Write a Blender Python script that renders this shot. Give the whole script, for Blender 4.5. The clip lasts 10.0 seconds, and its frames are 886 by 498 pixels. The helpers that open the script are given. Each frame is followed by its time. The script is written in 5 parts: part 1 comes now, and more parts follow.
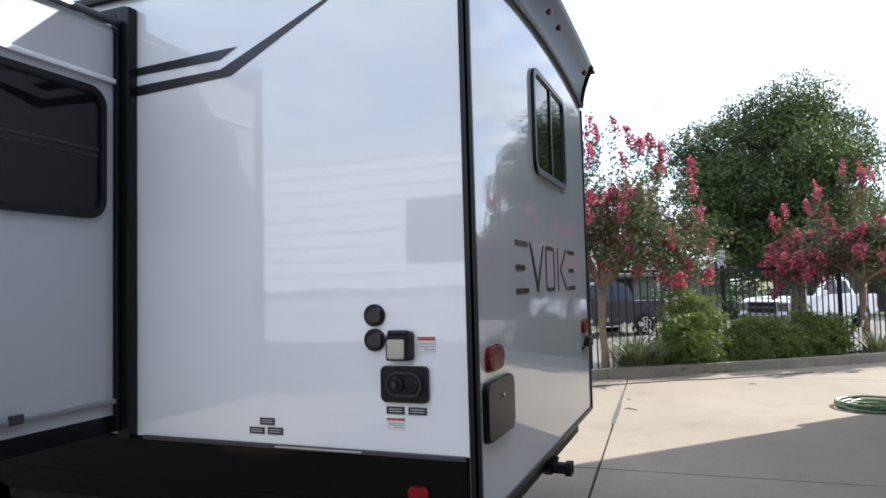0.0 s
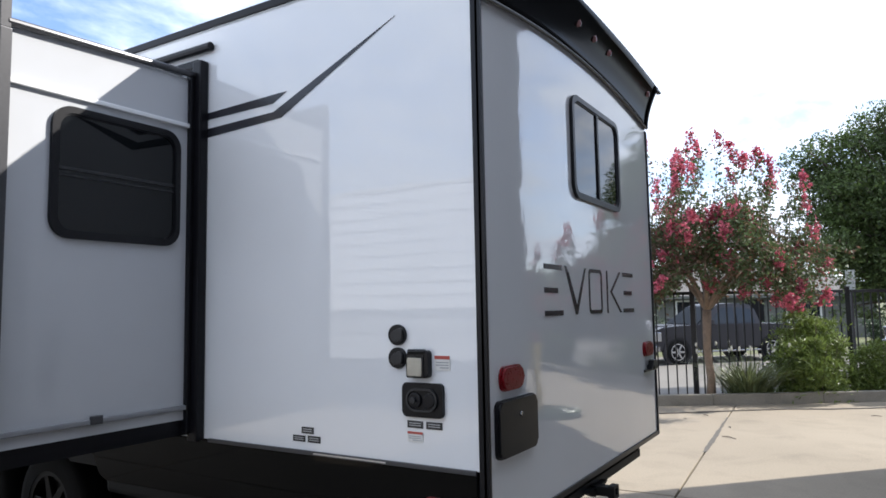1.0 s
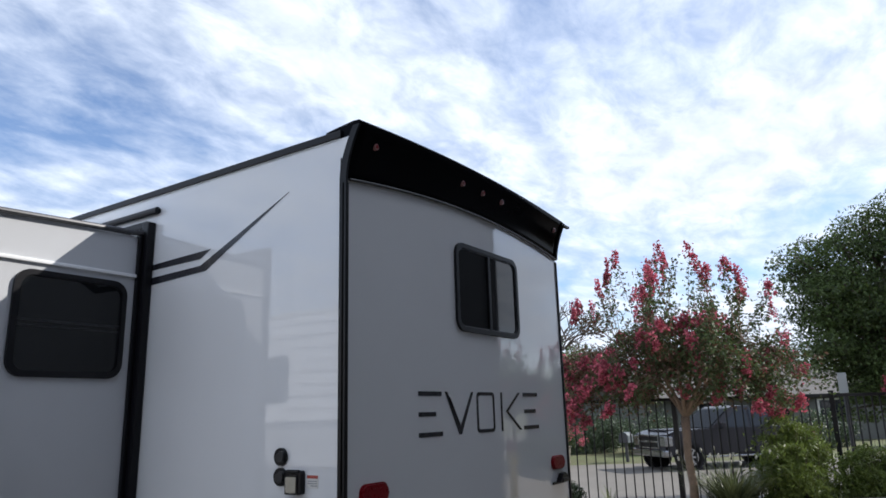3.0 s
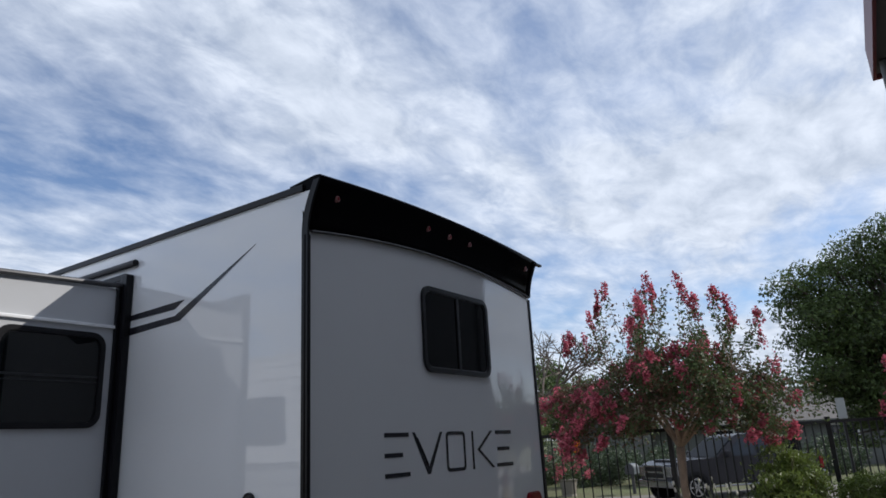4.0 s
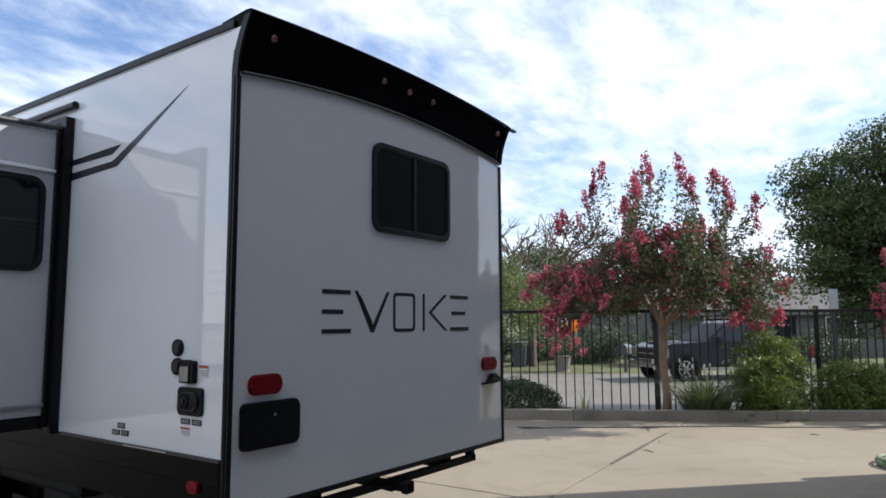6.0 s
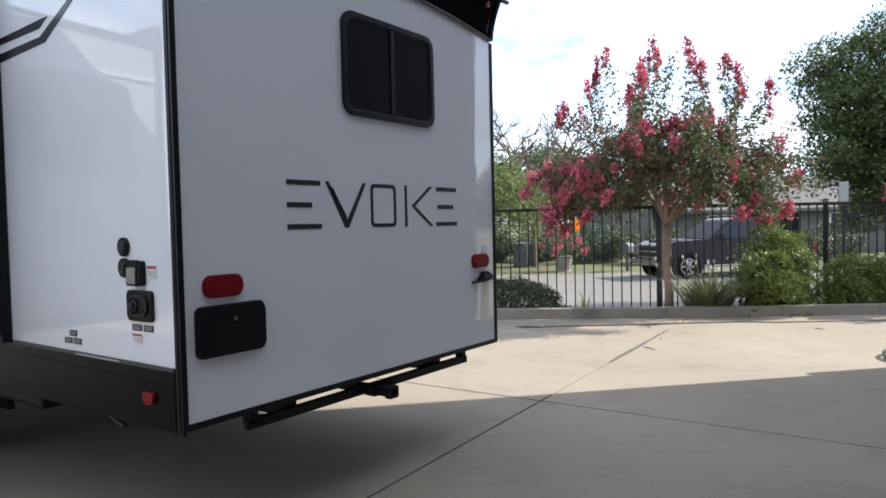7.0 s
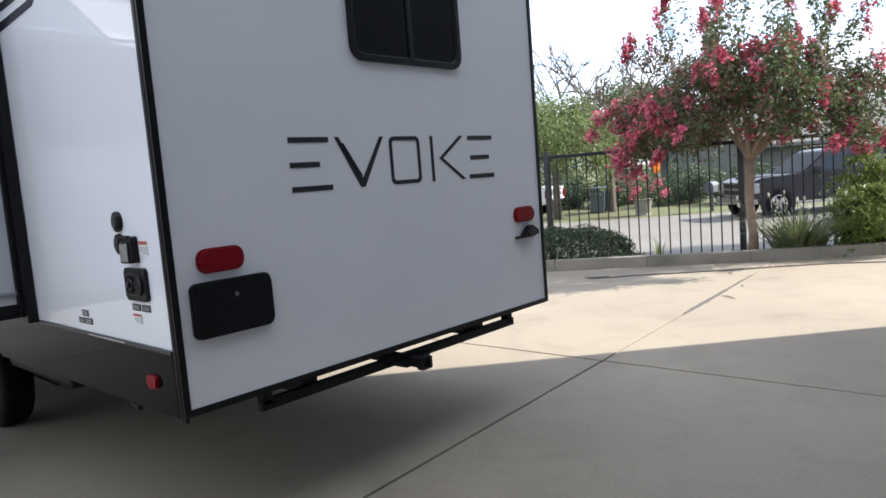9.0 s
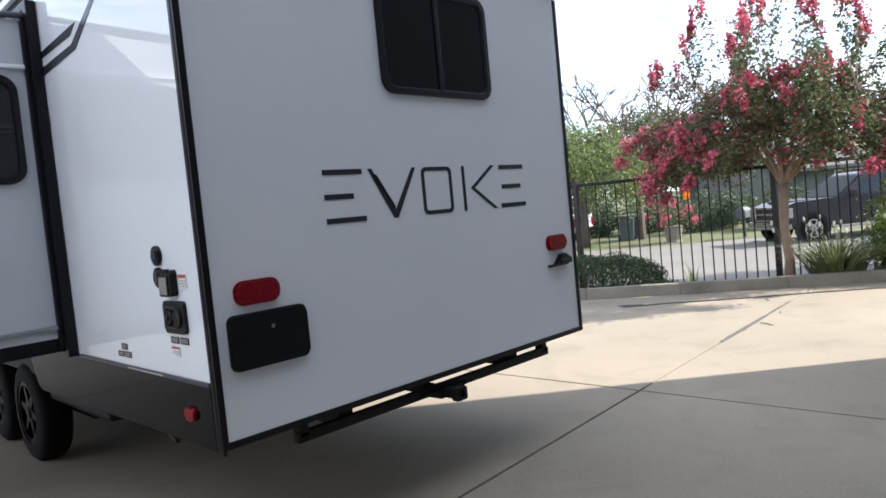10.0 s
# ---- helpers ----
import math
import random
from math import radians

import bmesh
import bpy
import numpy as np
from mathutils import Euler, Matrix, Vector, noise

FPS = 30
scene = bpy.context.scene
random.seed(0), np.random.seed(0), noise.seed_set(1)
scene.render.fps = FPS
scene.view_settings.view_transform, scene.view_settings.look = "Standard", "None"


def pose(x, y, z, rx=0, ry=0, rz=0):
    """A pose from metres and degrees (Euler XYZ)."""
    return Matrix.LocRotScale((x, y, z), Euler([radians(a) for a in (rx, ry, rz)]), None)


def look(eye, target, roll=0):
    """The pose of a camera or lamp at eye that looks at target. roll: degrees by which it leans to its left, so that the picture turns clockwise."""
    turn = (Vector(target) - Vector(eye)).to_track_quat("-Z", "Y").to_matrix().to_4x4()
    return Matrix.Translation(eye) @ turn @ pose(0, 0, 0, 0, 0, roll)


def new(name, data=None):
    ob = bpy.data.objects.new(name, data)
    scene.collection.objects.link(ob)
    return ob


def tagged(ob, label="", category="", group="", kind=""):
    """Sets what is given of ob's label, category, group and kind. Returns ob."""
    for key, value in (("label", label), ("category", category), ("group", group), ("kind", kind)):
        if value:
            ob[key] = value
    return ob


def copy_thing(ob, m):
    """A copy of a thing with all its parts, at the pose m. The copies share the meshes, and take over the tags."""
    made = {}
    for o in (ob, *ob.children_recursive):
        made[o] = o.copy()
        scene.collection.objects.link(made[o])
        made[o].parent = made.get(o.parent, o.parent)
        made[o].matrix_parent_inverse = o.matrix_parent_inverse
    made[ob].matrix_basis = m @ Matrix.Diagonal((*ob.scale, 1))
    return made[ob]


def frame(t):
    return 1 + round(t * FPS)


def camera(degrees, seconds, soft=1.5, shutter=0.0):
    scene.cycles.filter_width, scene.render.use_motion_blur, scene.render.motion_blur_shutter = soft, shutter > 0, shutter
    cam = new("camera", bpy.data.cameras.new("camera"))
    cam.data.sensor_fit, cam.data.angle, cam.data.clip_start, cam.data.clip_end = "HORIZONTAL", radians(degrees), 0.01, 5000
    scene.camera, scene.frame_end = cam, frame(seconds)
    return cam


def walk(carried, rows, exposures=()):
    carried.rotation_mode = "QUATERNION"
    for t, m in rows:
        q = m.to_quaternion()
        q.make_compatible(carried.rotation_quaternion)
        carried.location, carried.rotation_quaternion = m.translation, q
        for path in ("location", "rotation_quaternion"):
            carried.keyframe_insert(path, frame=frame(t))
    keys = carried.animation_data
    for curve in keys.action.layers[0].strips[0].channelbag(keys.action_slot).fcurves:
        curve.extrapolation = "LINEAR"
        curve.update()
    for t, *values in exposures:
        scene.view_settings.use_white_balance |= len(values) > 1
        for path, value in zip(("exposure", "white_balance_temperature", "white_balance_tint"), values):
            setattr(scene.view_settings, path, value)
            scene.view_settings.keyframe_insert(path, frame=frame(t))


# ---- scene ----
cam = camera(66.0, 10.0, soft=1.65)
PATH = [
    (0, (-2.291, -0.774, 1.47), (-0.428, -0.055, 1.581), -1.5),
    (0.5, (-2.201, -0.987, 1.489), (-0.439, -0.053, 1.641), -0.7),
    (1, (-2.263, -1.201, 1.473), (-0.559, -0.167, 1.647), -1.0),
    (1.5, (-2.348, -1.432, 1.489), (-0.706, -0.303, 1.663), -0.6),
    (2, (-2.358, -1.685, 1.501), (-0.752, -0.507, 1.679), -0.6),
    (2.5, (-2.349, -1.949, 1.537), (-0.741, -0.792, 1.812), -0.4),
    (3, (-2.394, -2.148, 1.561), (-0.771, -1.076, 2.024), -1.6),
    (4.5, (-2.393, -2.569, 1.583), (-0.807, -1.49, 2.147), -2.9),
    (5, (-2.299, -2.685, 1.486), (-0.706, -1.59, 1.999), -1.2),
    (5.2, (-2.242, -2.707, 1.476), (-0.644, -1.572, 1.874), -0.9),
    (6.3, (-1.886, -2.56, 1.495), (-0.257, -1.409, 1.65), -0.0),
    (6.5, (-1.802, -2.514, 1.481), (-0.169, -1.362, 1.566), 0.2),
    (7, (-1.603, -2.474, 1.433), (0.019, -1.306, 1.364), -1.3),
    (7.5, (-1.307, -2.471, 1.439), (0.231, -1.196, 1.343), -2.1),
    (8, (-1.175, -2.465, 1.424), (0.287, -1.106, 1.288), -2.6),
    (8.5, (-1.16, -2.457, 1.426), (0.284, -1.085, 1.248), -3.7),
    (9, (-1.156, -2.454, 1.438), (0.306, -1.105, 1.236), -4.5),
    (9.5, (-1.172, -2.456, 1.438), (0.301, -1.114, 1.263), -5.4),
    (10, (-1.171, -2.43, 1.435), (0.246, -1.023, 1.329), -5.5),
]
walk(cam, [(t, look(eye, target, roll)) for t, eye, target, roll in PATH],
     exposures=[(t, stops, kelvin, 10) for t, stops, kelvin in ((0.0, 1.01, 5800), (1.5, 0.86, 5800), (2.5, 0.78, 5800), (3.0, 0.27, 5790), (3.2, 0.16, 5800), (4.3, -0.28, 5780), (5.0, -0.33, 5780), (5.3, -0.14, 5800), (6.3, 0.58, 5820), (6.7, 0.78, 5840), (7.2, 1.13, 5870), (10.0, 1.32, 5870))])

# ---- world and sun ----
SUN_ELEVATION = radians(35.8)
TO_SUN = Vector((0.722 * math.cos(SUN_ELEVATION), -0.692 * math.cos(SUN_ELEVATION), math.sin(SUN_ELEVATION)))
world = bpy.data.worlds.new("world")
scene.world = world
world.use_nodes = True
wn, wl = world.node_tree.nodes, world.node_tree.links
wn.clear()
sky = wn.new("ShaderNodeTexSky")
sky.sky_type, sky.sun_disc, sky.sun_elevation = "NISHITA", False, SUN_ELEVATION
sky.ozone_density, sky.dust_density = 2.0, 0.6
sky.sun_rotation = math.atan2(TO_SUN.x, TO_SUN.y)
coord = wn.new("ShaderNodeTexCoord")
split = wn.new("ShaderNodeSeparateXYZ")
wl.new(coord.outputs["Generated"], split.inputs[0])
lift = wn.new("ShaderNodeMath")
lift.operation, lift.inputs[1].default_value = "MAXIMUM", 0.0
wl.new(split.outputs["Z"], lift.inputs[0])
lift2 = wn.new("ShaderNodeMath")
lift2.operation, lift2.inputs[1].default_value = "ADD", 0.16
wl.new(lift.outputs[0], lift2.inputs[0])
dome = wn.new("ShaderNodeVectorMath")
dome.operation = "DIVIDE"
both = wn.new("ShaderNodeCombineXYZ")
for axis in "XYZ":
    wl.new(lift2.outputs[0], both.inputs[axis])
wl.new(coord.outputs["Generated"], dome.inputs[0])
wl.new(both.outputs[0], dome.inputs[1])
turn = wn.new("ShaderNodeMapping")
turn.inputs["Rotation"].default_value = (0, 0, radians(-20))
turn.inputs["Scale"].default_value = (0.85, 1.25, 0.0)
wl.new(dome.outputs[0], turn.inputs["Vector"])
cloud_a = wn.new("ShaderNodeTexNoise")
cloud_a.inputs["Scale"].default_value, cloud_a.inputs["Detail"].default_value = 0.9, 9.0
cloud_a.inputs["Roughness"].default_value, cloud_a.inputs["Distortion"].default_value = 0.56, 0.2
wl.new(turn.outputs[0], cloud_a.inputs["Vector"])
cover = wn.new("ShaderNodeValToRGB")
cover.color_ramp.elements[0].color = (0.08, 0.08, 0.08, 1)
cover.color_ramp.elements[0].position, cover.color_ramp.elements[1].position = 0.45, 0.70
cloud_b = wn.new("ShaderNodeTexNoise")
cloud_b.inputs["Scale"].default_value, cloud_b.inputs["Detail"].default_value = 6.5, 10.0
cloud_b.inputs["Roughness"].default_value, cloud_b.inputs["Distortion"].default_value = 0.6, 0.3
wl.new(turn.outputs[0], cloud_b.inputs["Vector"])
puffs = wn.new("ShaderNodeMath")
puffs.operation, puffs.inputs[1].default_value = "MULTIPLY_ADD", 0.26
wl.new(cloud_b.outputs["Fac"], puffs.inputs[0])
wl.new(cloud_a.outputs["Fac"], puffs.inputs[2])
wl.new(puffs.outputs[0], cover.inputs[0])
shade = wn.new("ShaderNodeValToRGB")
shade.color_ramp.elements[0].position, shade.color_ramp.elements[1].position = 0.34, 0.66
shade.color_ramp.elements[0].color, shade.color_ramp.elements[1].color = (13.4, 14.1, 15.2, 1), (19.6, 19.8, 20.2, 1)
wl.new(cloud_b.outputs["Fac"], shade.inputs[0])
clouds = wn.new("ShaderNodeMix")
clouds.data_type = "RGBA"
wl.new(cover.outputs[0], clouds.inputs["Factor"])
bluer = wn.new("ShaderNodeMix")
bluer.data_type, bluer.blend_type = "RGBA", "MULTIPLY"
bluer.inputs["Factor"].default_value, bluer.inputs["B"].default_value = 1.0, (2.5, 2.55, 2.7, 1)
wl.new(sky.outputs[0], bluer.inputs["A"])
wl.new(bluer.outputs["Result"], clouds.inputs["A"])
wl.new(shade.outputs[0], clouds.inputs["B"])
air = wn.new("ShaderNodeBackground")
air.inputs["Strength"].default_value = 0.05
wl.new(clouds.outputs["Result"], air.inputs["Color"])
wout = wn.new("ShaderNodeOutputWorld")
wl.new(air.outputs[0], wout.inputs["Surface"])

sun_lamp = bpy.data.lights.new("sun", "SUN")
sun_lamp.energy, sun_lamp.angle, sun_lamp.color = 5.0, radians(0.5), (1.0, 0.89, 0.74)
sun = new("sun", sun_lamp)
sun.matrix_world = look(TO_SUN * 60, (0, 0, 0))


# ---- materials ----
def mat(name, c, rough=0.5, metal=0.0, var=0.12, scale=6.0, bump=0.0, bscale=80.0, spec=0.5, rvar=0.1, tint=None, per_object=0.0, per_island=0.0, translucent=0.0, ior=1.5, blotch=0.0):
    """A surface with broad stains and fine grain in its colour, gloss and relief."""
    m = bpy.data.materials.new(name)
    m.use_nodes = True
    n, l = m.node_tree.nodes, m.node_tree.links
    b = n["Principled BSDF"]
    b.inputs["Metallic"].default_value = metal
    b.inputs["Specular IOR Level"].default_value = spec
    b.inputs["IOR"].default_value = ior
    co = n.new("ShaderNodeTexCoord")
    broad, fine = n.new("ShaderNodeTexNoise"), n.new("ShaderNodeTexNoise")
    broad.inputs["Scale"].default_value, broad.inputs["Detail"].default_value = scale, 4.0
    fine.inputs["Scale"].default_value, fine.inputs["Detail"].default_value = bscale, 5.0
    for x in (broad, fine):
        l.new(co.outputs["Object"], x.inputs["Vector"])
    add = n.new("ShaderNodeMath")
    add.operation = "ADD"
    l.new(broad.outputs["Fac"], add.inputs[0])
    l.new(fine.outputs["Fac"], add.inputs[1])
    last = add.outputs[0]
    for on, source in ((per_object, "obj"), (per_island, "isl")):
        if on:
            info = n.new("ShaderNodeObjectInfo") if source == "obj" else n.new("ShaderNodeNewGeometry")
            sc = n.new("ShaderNodeMath")
            sc.operation, sc.inputs[1].default_value, sc.inputs[2].default_value = "MULTIPLY_ADD", on, -on / 2
            l.new(info.outputs["Random" if source == "obj" else "Random Per Island"], sc.inputs[0])
            ad = n.new("ShaderNodeMath")
            ad.operation = "ADD"
            l.new(last, ad.inputs[0])
            l.new(sc.outputs[0], ad.inputs[1])
            last = ad.outputs[0]
    ramp = n.new("ShaderNodeMapRange")
    ramp.inputs["From Min"].default_value, ramp.inputs["From Max"].default_value = 0.6, 1.4
    l.new(last, ramp.inputs["Value"])
    mix = n.new("ShaderNodeMix")
    mix.data_type = "RGBA"
    dark = tint or tuple(v * (1 - var) for v in c)
    light = tuple(min(1, v * (1 + var)) for v in c)
    mix.inputs["A"].default_value, mix.inputs["B"].default_value = (*dark, 1), (*light, 1)
    l.new(ramp.outputs[0], mix.inputs["Factor"])
    colour = mix.outputs["Result"]
    if blotch:
        spots = n.new("ShaderNodeTexNoise")
        spots.inputs["Scale"].default_value, spots.inputs["Detail"].default_value, spots.inputs["Roughness"].default_value = 1.7, 9.0, 0.62
        spots.inputs["Distortion"].default_value = 0.8
        l.new(co.outputs["Object"], spots.inputs["Vector"])
        reach = n.new("ShaderNodeMapRange")
        reach.inputs["From Min"].default_value, reach.inputs["From Max"].default_value = 0.50, 0.72
        reach.inputs["To Min"].default_value, reach.inputs["To Max"].default_value = 1.0, 1.0 - blotch
        l.new(spots.outputs["Fac"], reach.inputs["Value"])
        dull = n.new("ShaderNodeVectorMath")
        dull.operation = "SCALE"
        l.new(colour, dull.inputs[0])
        l.new(reach.outputs[0], dull.inputs["Scale"])
        colour = dull.outputs[0]
    l.new(colour, b.inputs["Base Color"])
    rr = n.new("ShaderNodeMapRange")
    rr.inputs["To Min"].default_value, rr.inputs["To Max"].default_value = max(0.02, rough * (1 - rvar)), min(1, rough * (1 + rvar))
    l.new(fine.outputs["Fac"], rr.inputs["Value"])
    l.new(rr.outputs[0], b.inputs["Roughness"])
    if bump:
        bp = n.new("ShaderNodeBump")
        bp.inputs["Strength"].default_value, bp.inputs["Distance"].default_value = 0.6, bump
        l.new(add.outputs[0], bp.inputs["Height"])
        l.new(bp.outputs[0], b.inputs["Normal"])
    if translucent:
        tr = n.new("ShaderNodeBsdfTranslucent")
        l.new(mix.outputs["Result"], tr.inputs["Color"])
        ms = n.new("ShaderNodeMixShader")
        ms.inputs[0].default_value = translucent
        l.new(b.outputs[0], ms.inputs[1])
        l.new(tr.outputs[0], ms.inputs[2])
        l.new(ms.outputs[0], n["Material Output"].inputs["Surface"])
    return m


GELCOAT = mat("white_gelcoat", (0.80, 0.806, 0.82), 0.022, var=0.015, scale=1.2, bscale=4, bump=0.0011, spec=0.5, ior=1.72)
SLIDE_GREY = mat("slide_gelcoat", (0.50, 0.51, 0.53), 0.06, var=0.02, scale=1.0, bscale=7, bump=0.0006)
REAR_PANEL = mat("grey_gelcoat", (0.765, 0.77, 0.78), 0.022, var=0.02, scale=1.3, bscale=3.2, bump=0.0022, spec=0.5, ior=1.85)
TRIM = mat("black_trim", (0.006, 0.006, 0.008), 0.35, var=0.2, scale=20, spec=0.25)
CAP_BLACK = mat("black_cap", (0.004, 0.004, 0.005), 0.10, var=0.2, scale=3, spec=0.06, ior=1.35)
SKIRT = mat("black_gloss_skirt", (0.003, 0.003, 0.003), 0.035, var=0.2, scale=3, spec=0.15)
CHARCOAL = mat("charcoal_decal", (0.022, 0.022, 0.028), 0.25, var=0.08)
GREY_TRIM = mat("dark_grey_metal", (0.065, 0.065, 0.07), 0.35, metal=0.4, var=0.1)
ALU = mat("brushed_aluminium", (0.62, 0.62, 0.62), 0.32, metal=0.85, var=0.08)
RUBBER = mat("rubber", (0.005, 0.005, 0.0055), 0.75, var=0.25, scale=15, bump=0.002, spec=0.15)
PLASTIC = mat("black_plastic", (0.006, 0.006, 0.0075), 0.32, var=0.2, scale=30, bump=0.0006, bscale=300, spec=0.25)
FRAME_STEEL = mat("black_steel", (0.009, 0.009, 0.010), 0.5, var=0.25, scale=12, bump=0.0005, spec=0.2)
RED_LENS = mat("red_lens", (0.19, 0.003, 0.008), 0.28, var=0.2, scale=40, spec=0.25)
RAIL_GREY = mat("rail_grey", (0.24, 0.245, 0.255), 0.35, var=0.08)
BEAD = mat("grey_bead", (0.05, 0.05, 0.053), 0.35, metal=0.3, var=0.1)
AMBER_LENS = mat("smoked_lens", (0.40, 0.20, 0.19), 0.15, var=0.2, scale=40)
DARK_GLASS = mat("tinted_glass", (0.006, 0.007, 0.008), 0.03, var=0.1, spec=0.3)
CAR_GLASS = mat("car_glass", (0.014, 0.017, 0.022), 0.05, var=0.1, spec=0.4)
PLASTIC_WORN = mat("worn_black_plastic", (0.022, 0.022, 0.024), 0.4, var=0.25, scale=30, spec=0.4)
LATCH = mat("satin_lid", (0.44, 0.43, 0.38), 0.22, metal=0.6, var=0.05)
CHROME = mat("chrome", (0.33, 0.33, 0.34), 0.25, metal=1.0, var=0.05)
LABEL_BLACK = mat("label_black", (0.02, 0.02, 0.02), 0.4)
LABEL_WHITE = mat("label_white", (0.7, 0.69, 0.66), 0.5)
LABEL_RED = mat("label_red", (0.42, 0.07, 0.05), 0.5)
LABEL_GREY = mat("label_print", (0.32, 0.32, 0.33), 0.5)
LABEL_INK = mat("label_ink", (0.42, 0.42, 0.42), 0.5)
CONCRETE = mat("concrete", (0.250, 0.213, 0.161), 0.9, var=0.20, scale=0.45, bump=0.0014, bscale=55, per_object=0.14, blotch=0.17)
CURB = mat("curb_concrete", (0.215, 0.195, 0.160), 0.9, var=0.22, scale=2.2, bump=0.004, bscale=60, per_object=0.2, blotch=0.35)
JOINT = mat("joint_dirt", (0.014, 0.013, 0.012), 0.95, var=0.2)
SOIL = mat("bark_mulch", (0.09, 0.06, 0.04), 0.95, var=0.5, scale=5, bump=0.03, bscale=40)
ASPHALT = mat("worn_asphalt", (0.150, 0.139, 0.124), 0.9, var=0.16, scale=0.5, bump=0.004, bscale=60)
LAWN = mat("dry_lawn", (0.07, 0.095, 0.03), 0.95, var=0.4, scale=0.6, bump=0.05, bscale=30, tint=(0.10, 0.08, 0.045))
FENCE_BLACK = mat("fence_paint", (0.014, 0.014, 0.016), 0.4, var=0.25, scale=15, spec=0.3)
BARK = mat("smooth_bark", (0.24, 0.175, 0.125), 0.8, var=0.3, scale=9, bump=0.004, bscale=50, tint=(0.15, 0.11, 0.08))
DARK_BARK = mat("grey_bark", (0.13, 0.105, 0.085), 0.9, var=0.35, scale=8, bump=0.01)
LEAF = mat("myrtle_leaf", (0.076, 0.108, 0.040), 0.62, var=0.3, scale=1.5, per_island=0.9, translucent=0.3)
LEAF_BRONZE = mat("bronze_leaf", (0.125, 0.074, 0.045), 0.65, var=0.35, scale=1.5, per_island=0.9, translucent=0.3)
LEAF_DARK = mat("elm_leaf", (0.078, 0.115, 0.030), 0.5, var=0.5, scale=0.8, per_island=1.1, translucent=0.28)
LEAF_PALE = mat("willow_leaf", (0.145, 0.185, 0.06), 0.5, var=0.25, scale=0.8, per_island=0.8, translucent=0.35)
LEAF_SHRUB = mat("nandina_leaf", (0.148, 0.20, 0.042), 0.5, var=0.35, scale=2.0, per_island=0.9, translucent=0.3)
LEAF_HEDGE = mat("hedge_leaf", (0.058, 0.086, 0.041), 0.5, var=0.35, scale=2.0, per_island=0.9, translucent=0.2)
BLADE = mat("strap_leaf", (0.16, 0.19, 0.085), 0.45, var=0.3, scale=2.0, per_island=0.8, translucent=0.25)
BLOSSOM = mat("pink_blossom", (0.47, 0.110, 0.155), 0.75, var=0.45, scale=2.0, per_island=1.0, translucent=0.35)
SEED = mat("white_bloom", (0.7, 0.68, 0.6), 0.7)
SIDING = mat("grey_siding", (0.12, 0.12, 0.125), 0.7, var=0.08, scale=1.5, bump=0.001)
FASCIA = mat("maroon_fascia", (0.14, 0.035, 0.04), 0.45, var=0.12, scale=4)
ROOF = mat("grey_shingle", (0.14, 0.13, 0.122), 0.9, var=0.25, scale=3, bump=0.01, per_island=0.5)
STUCCO = mat("pale_stucco", (0.14, 0.143, 0.13), 0.9, var=0.1, scale=1.5, bump=0.003)
TRUCK_GREY = mat("charcoal_paint", (0.030, 0.029, 0.034), 0.22, var=0.1, scale=2, spec=0.22)
WINDSCREEN = mat("tinted_windscreen", (0.010, 0.012, 0.014), 0.18, var=0.1, spec=0.05)
CAR_WHITE = mat("white_paint", (0.75, 0.75, 0.76), 0.14, var=0.03, scale=2)
BIN = mat("bin_plastic", (0.085, 0.10, 0.11), 0.5, var=0.2, scale=4)
RIM = mat("dark_alloy", (0.006, 0.006, 0.0065), 0.3, var=0.15, spec=0.2)
SPILL = mat("dark_spill", (0.085, 0.076, 0.066), 0.8, var=0.25, scale=4)
HOSE = mat("green_hose", (0.075, 0.12, 0.05), 0.4, var=0.25, scale=12)
CABLE = mat("dark_cable", (0.10, 0.09, 0.08), 0.6, var=0.2)
YELLOW = mat("yellow_paint", (0.62, 0.42, 0.06), 0.45, var=0.15, scale=8)
ORANGE = mat("orange_cloth", (0.80, 0.34, 0.03), 0.7, var=0.2, scale=6)
SIGN_WHITE = mat("sign_white", (0.45, 0.47, 0.45), 0.4, var=0.06)


# ---- mesh helpers ----
def base_of(ob):
    v = Vector()
    while ob:
        v += ob.location
        ob = ob.parent
    return v


def thing(name, at, label, category, group="", kind=""):
    ob = new(name)
    ob.location, ob.empty_display_size = at, 0.2
    return tagged(ob, label, category, group, kind)


def finish(ob, parent, label=""):
    if parent is not None:
        ob.parent = parent
    if label:
        ob["label"] = label
    if ob.name.split(".")[0] in ("crown", "foliage", "blossoms", "bronze_leaves", "woody_core"):
        ob["kind"] = "stuff"
    return ob


def part(name, bm, material, parent=None, label="", smooth=False):
    """One mesh, given in world places, under a thing or a part."""
    me = bpy.data.meshes.new(name)
    if parent is not None:
        bmesh.ops.translate(bm, verts=bm.verts, vec=-base_of(parent))
    bmesh.ops.recalc_face_normals(bm, faces=bm.faces)
    bm.to_mesh(me)
    bm.free()
    for m in material if isinstance(material, (list, tuple)) else [material]:
        me.materials.append(m)
    if smooth:
        for p in me.polygons:
            p.use_smooth = True
    return finish(new(name, me), parent, label)


def raw(name, verts, faces, material, parent=None, label="", smooth=False):
    """One mesh from arrays; quick for foliage."""
    v = np.asarray(verts, float)
    if parent is not None:
        v = v - np.array(base_of(parent))
    me = bpy.data.meshes.new(name)
    me.from_pydata(v.tolist(), [], [list(map(int, f)) for f in faces])
    me.materials.append(material)
    if smooth:
        for p in me.polygons:
            p.use_smooth = True
    return finish(new(name, me), parent, label)


